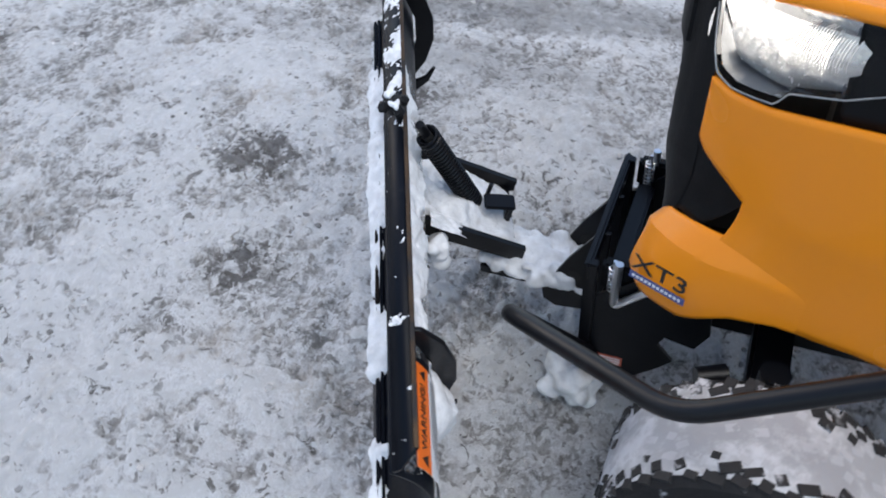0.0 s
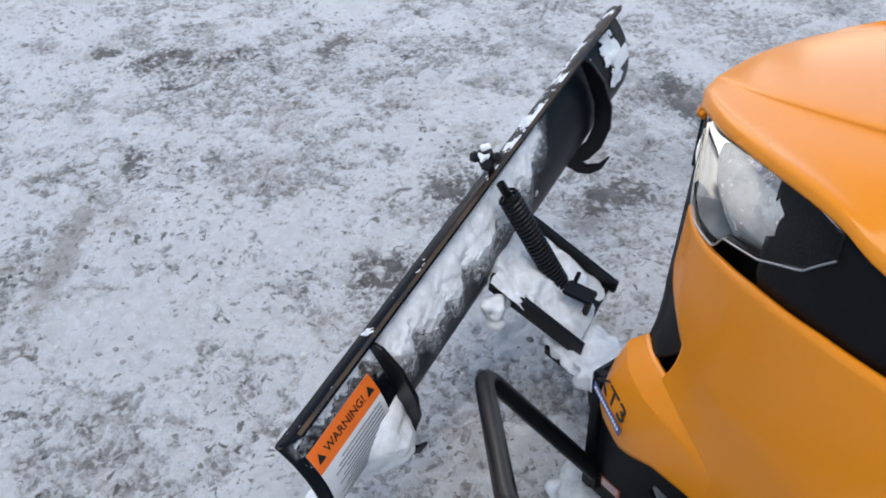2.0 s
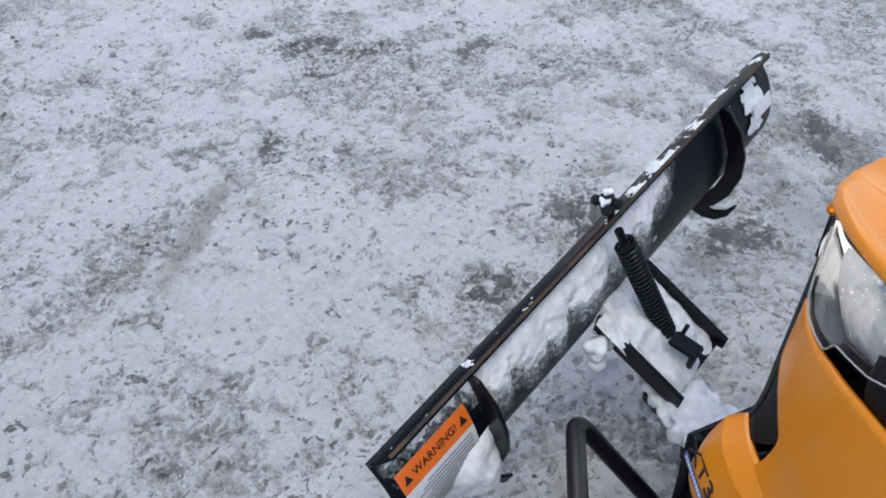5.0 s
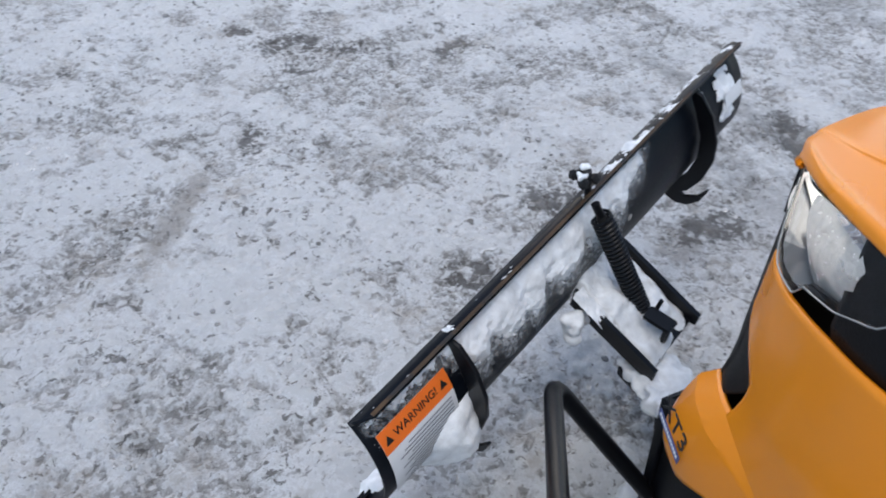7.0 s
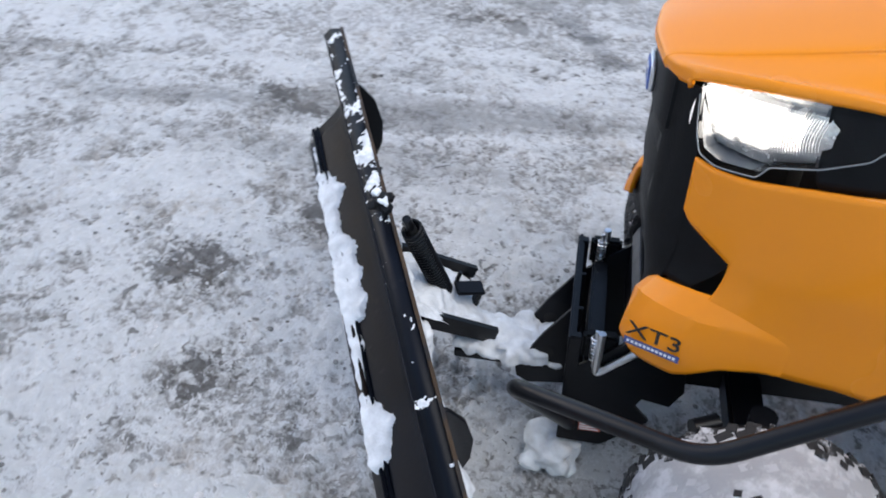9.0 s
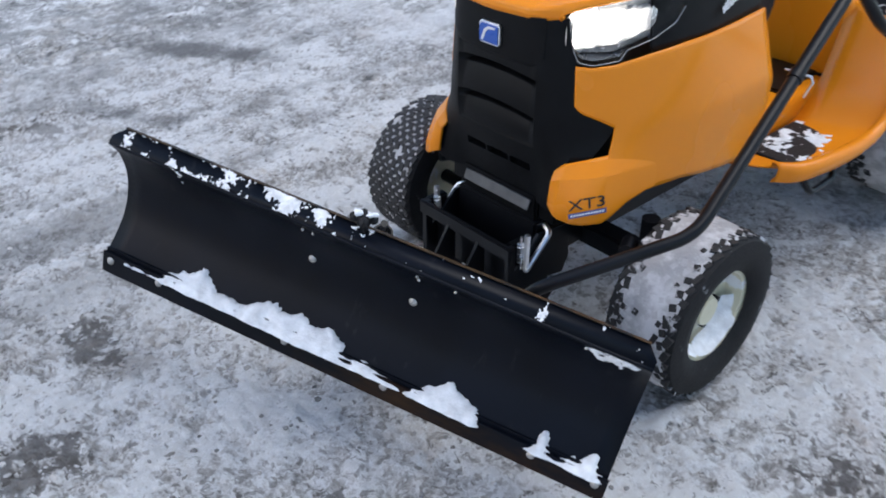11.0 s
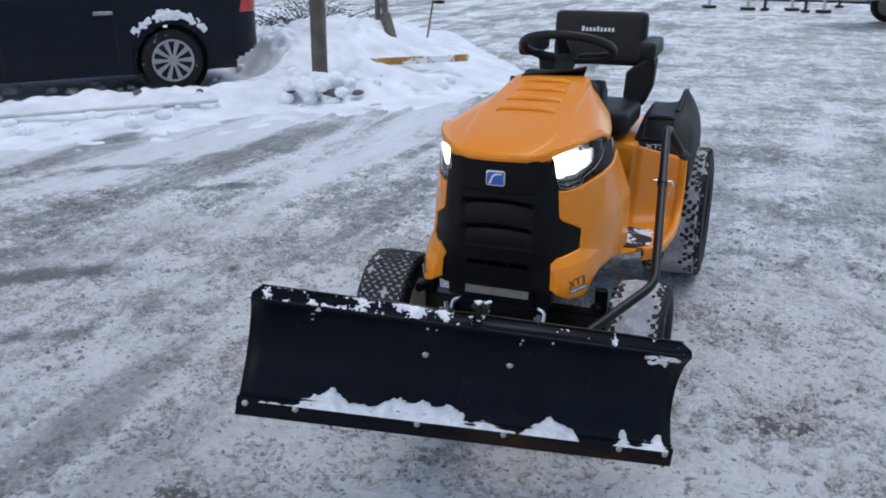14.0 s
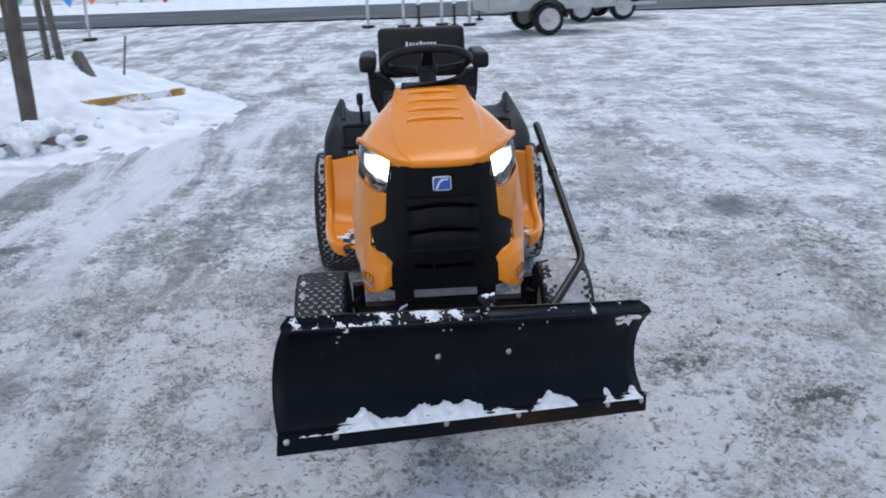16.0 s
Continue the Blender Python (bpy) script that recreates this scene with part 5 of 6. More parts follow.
def loft(rails, n, smooth=False):
    """A surface across rails (lists of points), each smoothed to n steps."""
    rs = [catmull(r, n) for r in rails]

    def f(u, v):
        i = round(v * n)
        sec = [r[i] for r in rs]
        k = (len(sec) - 1) * (4 if smooth else 1)
        return catmull(sec, k)[round(u * k)] if smooth else sec[round(u * k)]
    return sheet(f, (len(rails) - 1) * (4 if smooth else 1), n)


part("dash", soft_box((-0.165, 0.655, 0.52), (0.165, 0.80, 0.965), 0.03), GRAIN, tractor, "black dash console")
part("dash_cowl", loft([[(x * s, 0.66 + 0.01 * k, 0.985 + 0.010 * k), (x * s * 0.9, 0.74, 1.0), (x * s * 0.7, 0.83, 0.97), (x * s * 0.6, 0.86, 0.90)] for k, (x, s) in enumerate(((0.115, -1), (0.075, -1), (0.0, 1), (0.075, 1), (0.115, 1)))], 12), GRAIN, tractor, solid=0.008)
for sx in (1, -1):
    part("dash_wing", plate([(0.66, 0.60), (0.70, 0.90), (0.735, 0.975), (0.80, 0.93), (0.82, 0.70), (0.76, 0.55)], sx * 0.16 - 0.02, sx * 0.16 + 0.02, None), GRAIN, tractor, bevel=0.008)
part("steering_column", rods(((0, 0.80, 0.90), (0, 0.885, 1.035), 0.035), seg=16), GRAIN, tractor)
WM = Matrix.Translation((0, 0.90, 1.062)) @ pose(0, 0, 0, -22)
ring = [Vector((0.172 * math.cos(a), 0.172 * math.sin(a), 0.0)) for a in np.linspace(0, 2 * math.pi, 49)]
sw = part("steering_wheel", tube(ring, 0.0165, 10, cap=False), VINYL, tractor, "black three-spoke steering wheel", WM)
for a in (35, 145, 270):
    v = Vector((math.cos(radians(a)), math.sin(radians(a)), 0))
    side = Vector((-v.y, v.x, 0))
    bm = bmesh.new()
    q = [v * 0.03 + side * 0.026 + Vector((0, 0, -0.035)), v * 0.03 - side * 0.026 + Vector((0, 0, -0.035)), v * 0.165 - side * 0.017, v * 0.165 + side * 0.017]
    lo = [bm.verts.new(p) for p in q]
    hi = [bm.verts.new(p + Vector((0, 0, 0.012))) for p in q]
    bm.faces.new(lo[::-1])
    bm.faces.new(hi)
    for i in range(4):
        bm.faces.new((lo[i], lo[(i + 1) % 4], hi[(i + 1) % 4], hi[i]))
    part("spoke", bm, VINYL, sw, "", WM, bevel=0.003)
part("wheel_hub", rods((WM @ Vector((0, 0, -0.05)), WM @ Vector((0, 0, -0.016)), 0.045), seg=20), VINYL, sw)

# seat
seat = part("seat_cushion", soft_box((-0.215, 1.10, 0.685), (0.215, 1.50, 0.79), 0.045, 5), VINYL, tractor, "black vinyl seat cushion")
part("seat_base", soft_box((-0.17, 1.14, 0.60), (0.17, 1.48, 0.70), 0.02), DARK, tractor)
part("seat_back", soft_box((-0.207, -0.035, 0.0), (0.207, 0.04, 0.235), 0.035, 5, Matrix.Translation((0, 1.545, 0.918)) @ pose(0, 0, 0, -7)), VINYL, tractor, "black vinyl seat back")
for sx in (1, -1):
    part("seat_wing", plate([(sx * 0.125, 0.735), (sx * 0.22, 0.755), (sx * 0.255, 0.84), (sx * 0.264, 0.965), (sx * 0.20, 0.95), (sx * 0.135, 0.90)], 1.475, 1.56, None, 'y'), VINYL, tractor, "side bolster of the seat", bevel=0.012)
    part("arm_strut", boxes(((sx * 0.25 - 0.008, 1.455, 0.94), (sx * 0.25 + 0.008, 1.50, 1.00))), STEEL, tractor)
    part("armrest", soft_box((sx * 0.252 - 0.037, 1.22, 0.985), (sx * 0.252 + 0.037, 1.50, 1.058), 0.024, 4), VINYL, tractor, "padded black armrest")
part("seat_lettering", boxes(*[((-0.075 + i * 0.0165, 0, 0.0), (-0.064 + i * 0.0165, 0.003, 0.016 + 0.006 * (i in (0, 4)))) for i in range(9)], m=Matrix.Translation((0.0, 1.503, 1.068)) @ pose(0, 0, 0, -7)), WHITE, tractor, "plain white bars in place of a script")

# orange foot pans sweeping up into the fenders
for sx in (1, -1):
    S = Vector((sx, 1, 1))
    outer = [(0.370, 0.63, 0.380), (0.420, 0.68, 0.384), (0.450, 0.82, 0.388), (0.458, 0.96, 0.400), (0.458, 1.04, 0.455), (0.458, 1.085, 0.545), (0.455, 1.115, 0.645)]
    inner = [(0.24, 0.60, 0.352), (0.24, 0.66, 0.352), (0.24, 0.80, 0.352), (0.24, 0.94, 0.362), (0.24, 1.03, 0.43), (0.24, 1.08, 0.54), (0.24, 1.12, 0.66)]
    rails = [[Vector(p) + Vector((-0.010, -0.004, -0.042)) for p in outer], [Vector(p) + Vector((0.002, -0.002, -0.020)) for p in outer], outer, [Vector(p) + Vector((-0.018, 0.006, 0.0)) for p in outer],
             [Vector(p) + Vector((-0.034, 0.014, -0.022)) for p in outer], inner]
    rails = [[Vector(p) * S for p in r] for r in rails]
    pan = part("foot_pan", loft(rails, 40, True), PAINT, tractor, "orange foot pan sweeping up to the fender", solid=0.005, sharp=60)
    part("foot_mat", soft_box((sx * 0.332 - 0.088, 0.69, 0.352), (sx * 0.332 + 0.088, 0.95, 0.366), 0.005), GRAIN, pan, "black ribbed rubber foot mat")
    as_thing(snow_cover("snow_patch", lambda u, v: ((sx * 0.332 - 0.080 + 0.160 * u, 0.70 + 0.24 * v, 0.366), (0, 0, 1)), lambda u, v: 0.0025 * (-0.30 + 1.0 * noise.fractal(Vector((u * 14, v * 22, sx)), 0.7, 2, 5)), 60, 80, scale=30), "thin trodden snow on the foot mat", Matrix())
    part("step_bracket", tube(bent([(sx * 0.40, 0.70, 0.345), (sx * 0.425, 0.72, 0.295), (sx * 0.425, 0.84, 0.295), (sx * 0.40, 0.86, 0.345)], 0.02), 0.009, 8), STEEL, tractor)
    # black fender over the rear wheel
    sec = [(1.145, [(0.225, 0.612), (0.33, 0.612), (0.43, 0.610), (0.462, 0.58), (0.466, 0.48)]),
           (1.17, [(0.232, 0.655), (0.33, 0.655), (0.43, 0.650), (0.466, 0.61), (0.470, 0.50)]),
           (1.27, [(0.255, 0.745), (0.35, 0.740), (0.425, 0.735), (0.472, 0.675), (0.476, 0.56)]),
           (1.40, [(0.26, 0.762), (0.35, 0.752), (0.41, 0.775), (0.470, 0.705), (0.476, 0.595)]),
           (1.50, [(0.262, 0.766), (0.36, 0.765), (0.405, 0.816), (0.462, 0.72), (0.474, 0.598)]),
           (1.56, [(0.264, 0.762), (0.365, 0.770), (0.400, 0.822), (0.460, 0.72), (0.472, 0.595)]),
           (1.60, [(0.266, 0.755), (0.365, 0.745), (0.405, 0.765), (0.460, 0.70), (0.470, 0.585)]),
           (1.75, [(0.27, 0.70), (0.36, 0.69), (0.41, 0.69), (0.455, 0.63), (0.462, 0.53)]),
           (1.84, [(0.27, 0.60), (0.35, 0.59), (0.40, 0.58), (0.44, 0.53), (0.45, 0.46)])]
    rails = [[Vector((sx * s[k][0], y, s[k][1])) for y, s in sec] for k in range(5)]
    fen = part("fender", loft(rails, 40, True), GRAIN, tractor, "black moulded rear fender with a pocket", solid=0.006, sharp=50)
    # raised black plates paint the shade inside the pocket and the slot
    pm = Matrix.Translation((sx * 0.325, 1.222, 0.706)) @ pose(0, 0, 0, 42)
    part("pocket_shade_plate", soft_box((-0.052, -0.052, -0.01), (0.052, 0.052, 0.004), 0.004, 2, pm), BLACK, fen, "black plate standing in for the pocket's shaded recess")
    part("pocket_rim", tube([pm @ Vector(q) for q in ((-0.056, -0.056, 0.004), (0.056, -0.056, 0.004), (0.056, 0.056, 0.004), (-0.056, 0.056, 0.004), (-0.056, -0.056, 0.004))], 0.006, 6), GRAIN, fen)
    part("slot_shade_plate", soft_box((sx * 0.325 - 0.045, 1.285, 0.742), (sx * 0.325 + 0.045, 1.315, 0.752), 0.004, 2), BLACK, fen)
    part("fender_grip", tube(bent([(sx * 0.385, 1.36, 0.755), (sx * 0.398, 1.50, 0.818), (sx * 0.398, 1.55, 0.822), (sx * 0.39, 1.61, 0.74)], 0.03), 0.013, 10), GRAIN, fen)
    words("XT3", 0.030, WHITE, tractor, Matrix.Translation((sx * 0.325, 1.144, 0.650)) @ pose(0, 0, 0, 60, 0, 0) @ Matrix.Diagonal((1.4, 0.8, 1, 1)), "fender_letters")
part("seat_deck", soft_box((-0.26, 1.10, 0.44), (0.26, 1.72, 0.665), 0.03), PAINT, tractor, "orange deck under the seat")
part("rear_body", soft_box((-0.24, 1.55, 0.35), (0.24, 1.80, 0.60), 0.03), BLACK, tractor)
part("deck_tunnel", soft_box((-0.235, 0.63, 0.34), (0.235, 1.12, 0.44), 0.03), PAINT, tractor)
part("gear_lever", tube([(-0.295, 1.33, 0.72), (-0.297, 1.325, 0.80), (-0.30, 1.32, 0.835)], 0.008, 8), STEEL, tractor)
part("gear_knob", soft_box((-0.315, 1.305, 0.83), (-0.285, 1.335, 0.885), 0.01), GRAIN, tractor)

# ---- the yard behind: bank of shovelled snow, car, posts, trailer, road ----
FOOT = [(-9.0, -0.6), (-6.2, 1.4), (-5.0, 2.5), (-4.3, 3.25), (-3.75, 4.05), (-3.3, 4.55), (-2.75, 5.05), (-2.3, 5.7), (-2.25, 6.3), (-2.6, 7.1), (-3.6, 8.6), (-5.0, 11.2), (-6.4, 13.2), (-9.0, 14.5)]


def inside_foot(x, y):
    """Distance behind the bank's foot line, minus outside."""
    p = Vector((x, y))
    best, sign = 1e9, 1
    for a, b in zip(FOOT, FOOT[1:]):
        a, b = Vector(a), Vector(b)
        d = b - a
        t = min(1, max(0, (p - a).dot(d) / d.dot(d)))
        q = a + d * t
        r = (p - q).length
        if r < best:
            best = r
            sign = 1 if d.x * (p - a).y - d.y * (p - a).x > 0 else -1
    return best * sign


CAR_AT, CAR_DIR = Vector((-4.92, 4.89)), Vector((0.65, 0.76)).normalized()
CAR_OUT = Vector((CAR_DIR.y, -CAR_DIR.x))


def bank_height(x, y):
    d = inside_foot(x, y) + 0.22 * noise.noise(Vector((x * 1.6, y * 1.6, 7))) + 0.08 * noise.noise(Vector((x * 6, y * 6, 2)))
    n1 = noise.fractal(Vector((x * 0.9, y * 0.9, 1)), 1, 2, 4)
    n2 = noise.fractal(Vector((x * 4.5, y * 4.5, 9)), 1, 2, 4)
    n3 = noise.fractal(Vector((x * 2.0, y * 2.0, 4)), 1, 2, 5)
    g = 1 - math.exp(-max(d, 0) * 1.4)
    h = 0.15 * g * (1 + 0.5 * n1) + (0.018 + 0.055 * g) * n2 + 0.07 * g * n3 + 0.05 * g * max(0, noise.noise(Vector((x * 3.3, y * 3.3, 5)))) + min(d, 0) * 0.03 - 0.002
    h += 0.40 * math.exp(-((x + 4.1) ** 2 + (y - 7.3) ** 2) / 1.6) * (1 + 0.3 * n1)
    h += 0.22 * math.exp(-((x + 3.6) ** 2 + (y - 5.9) ** 2) / 0.5)
    h += 0.20 * math.exp(-((x + 5.4) ** 2 + (y - 9.2) ** 2) / 2.5)
    q = Vector((x, y)) - CAR_AT
    a, b = q.dot(CAR_DIR), q.dot(CAR_OUT)
    if -5 < a < 1.2 and -2.2 < b < 0.6:
        h *= min(1, max(0.0, (b - 0.02) * 2.0) + max(0, (a - 0.9) * 3))
    return h


BANK = mat("shovelled_snow", (0.70, 0.72, 0.76), 0.8, 0, 0.14, 3, 0.8, 24)
overlay(BANK, (0.48, 0.46, 0.43), 2.6, 0.60, 0.74)
bm = sheet(lambda u, v: (lambda x, y: (x, y, bank_height(x, y)))(-9.0 + 7.2 * u, -0.5 + 14.5 * v), 230, 420,
           keep=lambda u, v: inside_foot(-9.0 + 7.2 * u, -0.5 + 14.5 * v) > -0.75)
tagged(part("snow_bank", bm, BANK, sharp=80), "bank of shovelled snow beside the yard", "snow bank", kind="structure")

# dark estate car, seen from its side
CARP = mat("dark_car_paint", (0.008, 0.011, 0.017), 0.3, 0.0, 0.2, 4, 0.03, 200, coat=0.0, spec=0.14)
overlay(CARP, (0.014, 0.014, 0.015), 3.0, 0.60, 0.80, rough=0.7, stretch=(0.6, 1, 1.6))
ALLOY = mat("grey_alloy", (0.34, 0.34, 0.35), 0.4, 0.7, 0.15, 20)
TAIL = mat("tail_lamp_red", (0.42, 0.012, 0.012), 0.15, 0, 0.1, 20, coat=0.6)
PANE = mat("dark_glass", (0.015, 0.017, 0.02), 0.05, 0, 0.1, 3)
car_m = Matrix.Translation((CAR_AT.x, CAR_AT.y, 0.0)) @ Matrix(((CAR_DIR.x, CAR_OUT.x, 0), (CAR_DIR.y, CAR_OUT.y, 0), (0, 0, 1))).to_4x4()
car = thing("estate_car", "dark grey estate car parked behind the snow bank", "car", car_m)
WR, LEN0, LEN1 = 0.315, -3.75, 0.93
CARW = -0.02


def car_side(x, z, y0):
    """Side of the body: tumblehome above, tuck below, drawn in at the ends."""
    tuck = -0.05 * max(0, (0.42 - z) / 0.25) ** 2 - 0.015 * max(0, (z - 0.62) / 0.4) - 0.22 * max(0, z - 0.98)
    end = -0.24 * max(0, (x - 0.62) / 0.36) ** 2.2 - 0.24 * max(0, (-3.2 - x) / 0.55) ** 2.2
    return y0 + tuck + end


def hit_arch(x, z):
    return any((x - cx) ** 2 + (z - WR) ** 2 < 0.365 ** 2 for cx in (0.0, -2.70))


for sgn, name in ((1, "near"), (-1, "far")):
    y0 = CARW if sgn > 0 else -1.72

    def f(u, v):
        x, z = LEN0 + (LEN1 - LEN0) * u, 0.20 + 0.76 * v
        return (x, (car_side(x, z, 0) * sgn) + y0, z)
    part("body_side", sheet(f, 130, 26, keep=lambda u, v: not hit_arch(LEN0 + (LEN1 - LEN0) * u, 0.20 + 0.76 * v) and 0.20 + 0.76 * v > 0.18 + 0.40 * max(0, LEN0 + (LEN1 - LEN0) * u - 0.38)), CARP, car, "dark body side", solid=0.02)

    def g(u, v):
        x = -2.45 + (3.15) * u - 0.25 * v * (1 if u > 0.8 else 0) + 0.45 * v * (1 - u)
        z = 0.96 + 0.42 * v
        return (x, y0 + sgn * car_side(x, z, 0), z)
    part("side_window", sheet(g, 20, 6), PANE, car, "dark side glass", solid=0.01)
part("roof", sheet(lambda u, v: (-2.0 + 2.5 * u, -0.18 - 1.38 * v, 1.385 + 0.05 * math.sin(math.pi * v)), 12, 10), CARP, car, solid=0.02)
part("rear_end", sheet(lambda u, v: (0.98 - 0.30 * max(0, v - 0.62) - 0.24 * 0 - 0.10 * (2 * u - 1) ** 4 * 1.2 + (0.03 if v < 0.33 else 0) - 0.05, -0.24 - 1.26 * u, 0.40 + 0.98 * v), 20, 20), CARP, car, "dark tailgate and bumper", solid=0.02)
part("bonnet", sheet(lambda u, v: (-3.75 + 1.35 * u, -0.22 - 1.30 * v, 0.80 + 0.17 * math.sqrt(u)), 10, 8), CARP, car, solid=0.02)
part("underbody", boxes(((-3.5, -1.55, 0.18), (0.7, -0.20, 0.30))), DARK, car)
lampo = part("tail_lamp", sheet(lambda u, v: (lambda x, z: (x, car_side(x, z, CARW) + 0.006, z))(0.72 + 0.06 * v + (0.20 - 0.04 * v) * u, 0.76 + 0.21 * v), 10, 8), TAIL, car, "red tail lamp", solid=0.01)
for x in (-0.62, -1.66):
    part("door_handle", soft_box((x - 0.09, -0.03, 0.785), (x + 0.09, 0.018, 0.82), 0.012), ALLOY, car, "grey door handle")
for x in (-0.52, -1.55, -2.45):
    part("door_gap", boxes(((x - 0.004, CARW - 0.05, 0.26), (x + 0.004, CARW + 0.0015, 0.94))), DARK, car)


def road_wheel(parent, at, r, w, spokes, rim_mat, label):
    hub = thing_part("wheel", parent, at, label)
    M = Matrix.Rotation(radians(90), 4, 'Z')
    part("tyre", lathe([(r * 0.66, -w / 2), (r * 0.85, -w / 2 - 0.008), (r * 0.97, -w / 2 + 0.015), (r, -w / 4), (r, w / 4), (r * 0.97, w / 2 - 0.015), (r * 0.85, w / 2 + 0.008), (r * 0.66, w / 2)], 40, M), RUBBER, hub)
    rim = part("rim", lathe([(r * 0.67, w / 2 + 0.002), (r * 0.62, w / 2 + 0.004), (r * 0.60, w / 2 - 0.02), (0.001, w / 2 - 0.05)], 36, M), DARK if spokes else rim_mat, hub)
    for k in range(spokes):
        a = 2 * math.pi * k / spokes
        bm = plate([(r * 0.10, -r * 0.035), (r * 0.61, -r * 0.085), (r * 0.61, r * 0.085), (r * 0.10, r * 0.035)], 0, 0.02, None, 'z')
        part("spoke", bm, rim_mat, rim, "", Matrix.Translation((0, w / 2 - 0.02, 0)) @ Matrix.Rotation(radians(-90), 4, 'X') @ Matrix.Rotation(a, 4, 'Z'), bevel=0.004)
    part("rim_ring", lathe([(r * 0.67, w / 2 + 0.006), (r * 0.60, w / 2 + 0.006), (r * 0.60, w / 2 - 0.01)], 36, M), rim_mat, hub)
    part("hub_cap", lathe([(r * 0.17, w / 2 - 0.02), (r * 0.16, w / 2 + 0.006), (0.001, w / 2 + 0.01)], 20, M), rim_mat, hub)
    return hub


for x in (0.0, -2.70):
    road_wheel(car, (x, -0.13, WR), WR, 0.20, 10, ALLOY, "wheel with a ten-spoke grey rim")
    road_wheel(car, (x, -1.60, WR), WR, 0.20, 0, ALLOY, "wheel with a grey rim")
    arch = [(x + 0.37 * math.cos(a), CARW + 0.006 + car_side(x, WR + 0.37 * math.sin(a), 0), WR + 0.37 * math.sin(a)) for a in np.linspace(radians(-18), radians(198), 30)]
    part("arch_lip", tube(arch, 0.014, 6), CARP, car)
    part("arch_liner", lathe([(0.362, -0.30), (0.362, -0.02)], 30, Matrix.Translation((x, -0.02, WR)) @ Matrix.Rotation(radians(90), 4, 'Z')), DARK, car)



def over_arch(u, v):
    a_, r_ = radians(38 + 104 * u), 0.395 + 0.115 * v
    x_, z_ = r_ * math.cos(a_), WR + r_ * math.sin(a_)
    return (x_, CARW + car_side(x_, z_, 0) + 0.012, z_), (0, 1, 0.2)


as_thing(snow_cover("snow_patch", over_arch, lambda u, v: 0.010 * (0.60 - 1.3 * abs(v - 0.5) - 1.0 * abs(u - 0.5) + 0.25 * noise.fractal(Vector((u * 9, v * 2, 3)), 0.8, 2, 4)), 90, 24, scale=30, seed=11), "thin snow above the car's wheel arch", car_m)

# wooden posts
WOOD = mat("weathered_wood", (0.085, 0.072, 0.06), 0.8, 0, 0.3, 6, 0.6, 60)
overlay(WOOD, (0.17, 0.155, 0.14), 3, 0.5, 0.7, stretch=(6, 6, 0.6))


def timber(name, a, b, w, label, turn=20):
    a, b = Vector(a), Vector(b)
    d = (b - a)
    bm = bmesh.new()
    n = 14
    rings = []
    q = d.to_track_quat('Z', 'Y').to_matrix().to_4x4() @ Matrix.Rotation(radians(turn), 4, 'Z')
    for i in range(n + 1):
        k = w / 2 * (1 + 0.04 * noise.noise(Vector((i * 0.7, a.x, 0))))
        rings.append([bm.verts.new(a + d * (i / n) + (q @ Vector((cx * k, cy * k, 0)))) for cx, cy in ((-1, -0.9), (-0.9, -1), (0.9, -1), (1, -0.9), (1, 0.9), (0.9, 1), (-0.9, 1), (-1, 0.9))])
    for r, s in zip(rings, rings[1:]):
        for j in range(8):
            bm.faces.new((r[j], r[(j + 1) % 8], s[(j + 1) % 8], s[j]))
    bm.faces.new(rings[-1])
    return tagged(part(name, bm, WOOD), label, "post")


timber("wooden_post", (-3.38, 5.10, 0.0), (-3.34, 5.10, 2.9), 0.135, "tall square weathered wooden post standing in the snow bank")
timber("tree_stake", (-4.68, 9.6, 0.0), (-4.98, 9.9, 2.6), 0.075, "slanting wooden tree stake in the snow")
timber("tree_stake", (-5.1, 10.2, 0.0), (-5.16, 10.3, 2.6), 0.07, "upright wooden tree stake in the snow")
timber("timber_offcut", (-3.28, 6.72, 0.22), (-3.62, 7.2, 0.62), 0.10, "short timber leaning out of the snow")
timber("marker_stick", (-3.38, 7.9, 0.2), (-3.28, 7.9, 0.75), 0.022, "thin grey marker stick in the snow")
YEL = mat("yellow_painted_wood", (0.42, 0.24, 0.06), 0.7, 0, 0.35, 9, 0.3, 60)
overlay(YEL, (0.75, 0.77, 0.8), 4, 0.48, 0.56)
edge = boxes(((-0.48, -0.035, 0.0), (0.70, 0.035, 0.07)), bevel=0.006)
e = part("kerb_beam", edge, YEL)
e.matrix_basis = Matrix.Translation((-2.90, 6.12, 0.22)) @ pose(0, 0, 0, 0, 0, 39)
tagged(e, "yellow beam half buried at the bank's edge", "beam")
PALE = mat("pale_plastic_pipe", (0.55, 0.56, 0.56), 0.5, 0, 0.2, 6)
e = part("pipe", rods(((-1.3, 0, 0), (0.8, 0, 0), 0.017)), PALE)
e.matrix_basis = Matrix.Translation((-4.45, 3.55, 0.10)) @ pose(0, 0, 0, 0, 0, 45)
tagged(e, "long pale pipe lying on the snow", "pipe")
ROCK = mat("dark_stone", (0.10, 0.09, 0.085), 0.8, 0, 0.4, 8, 0.6, 30)
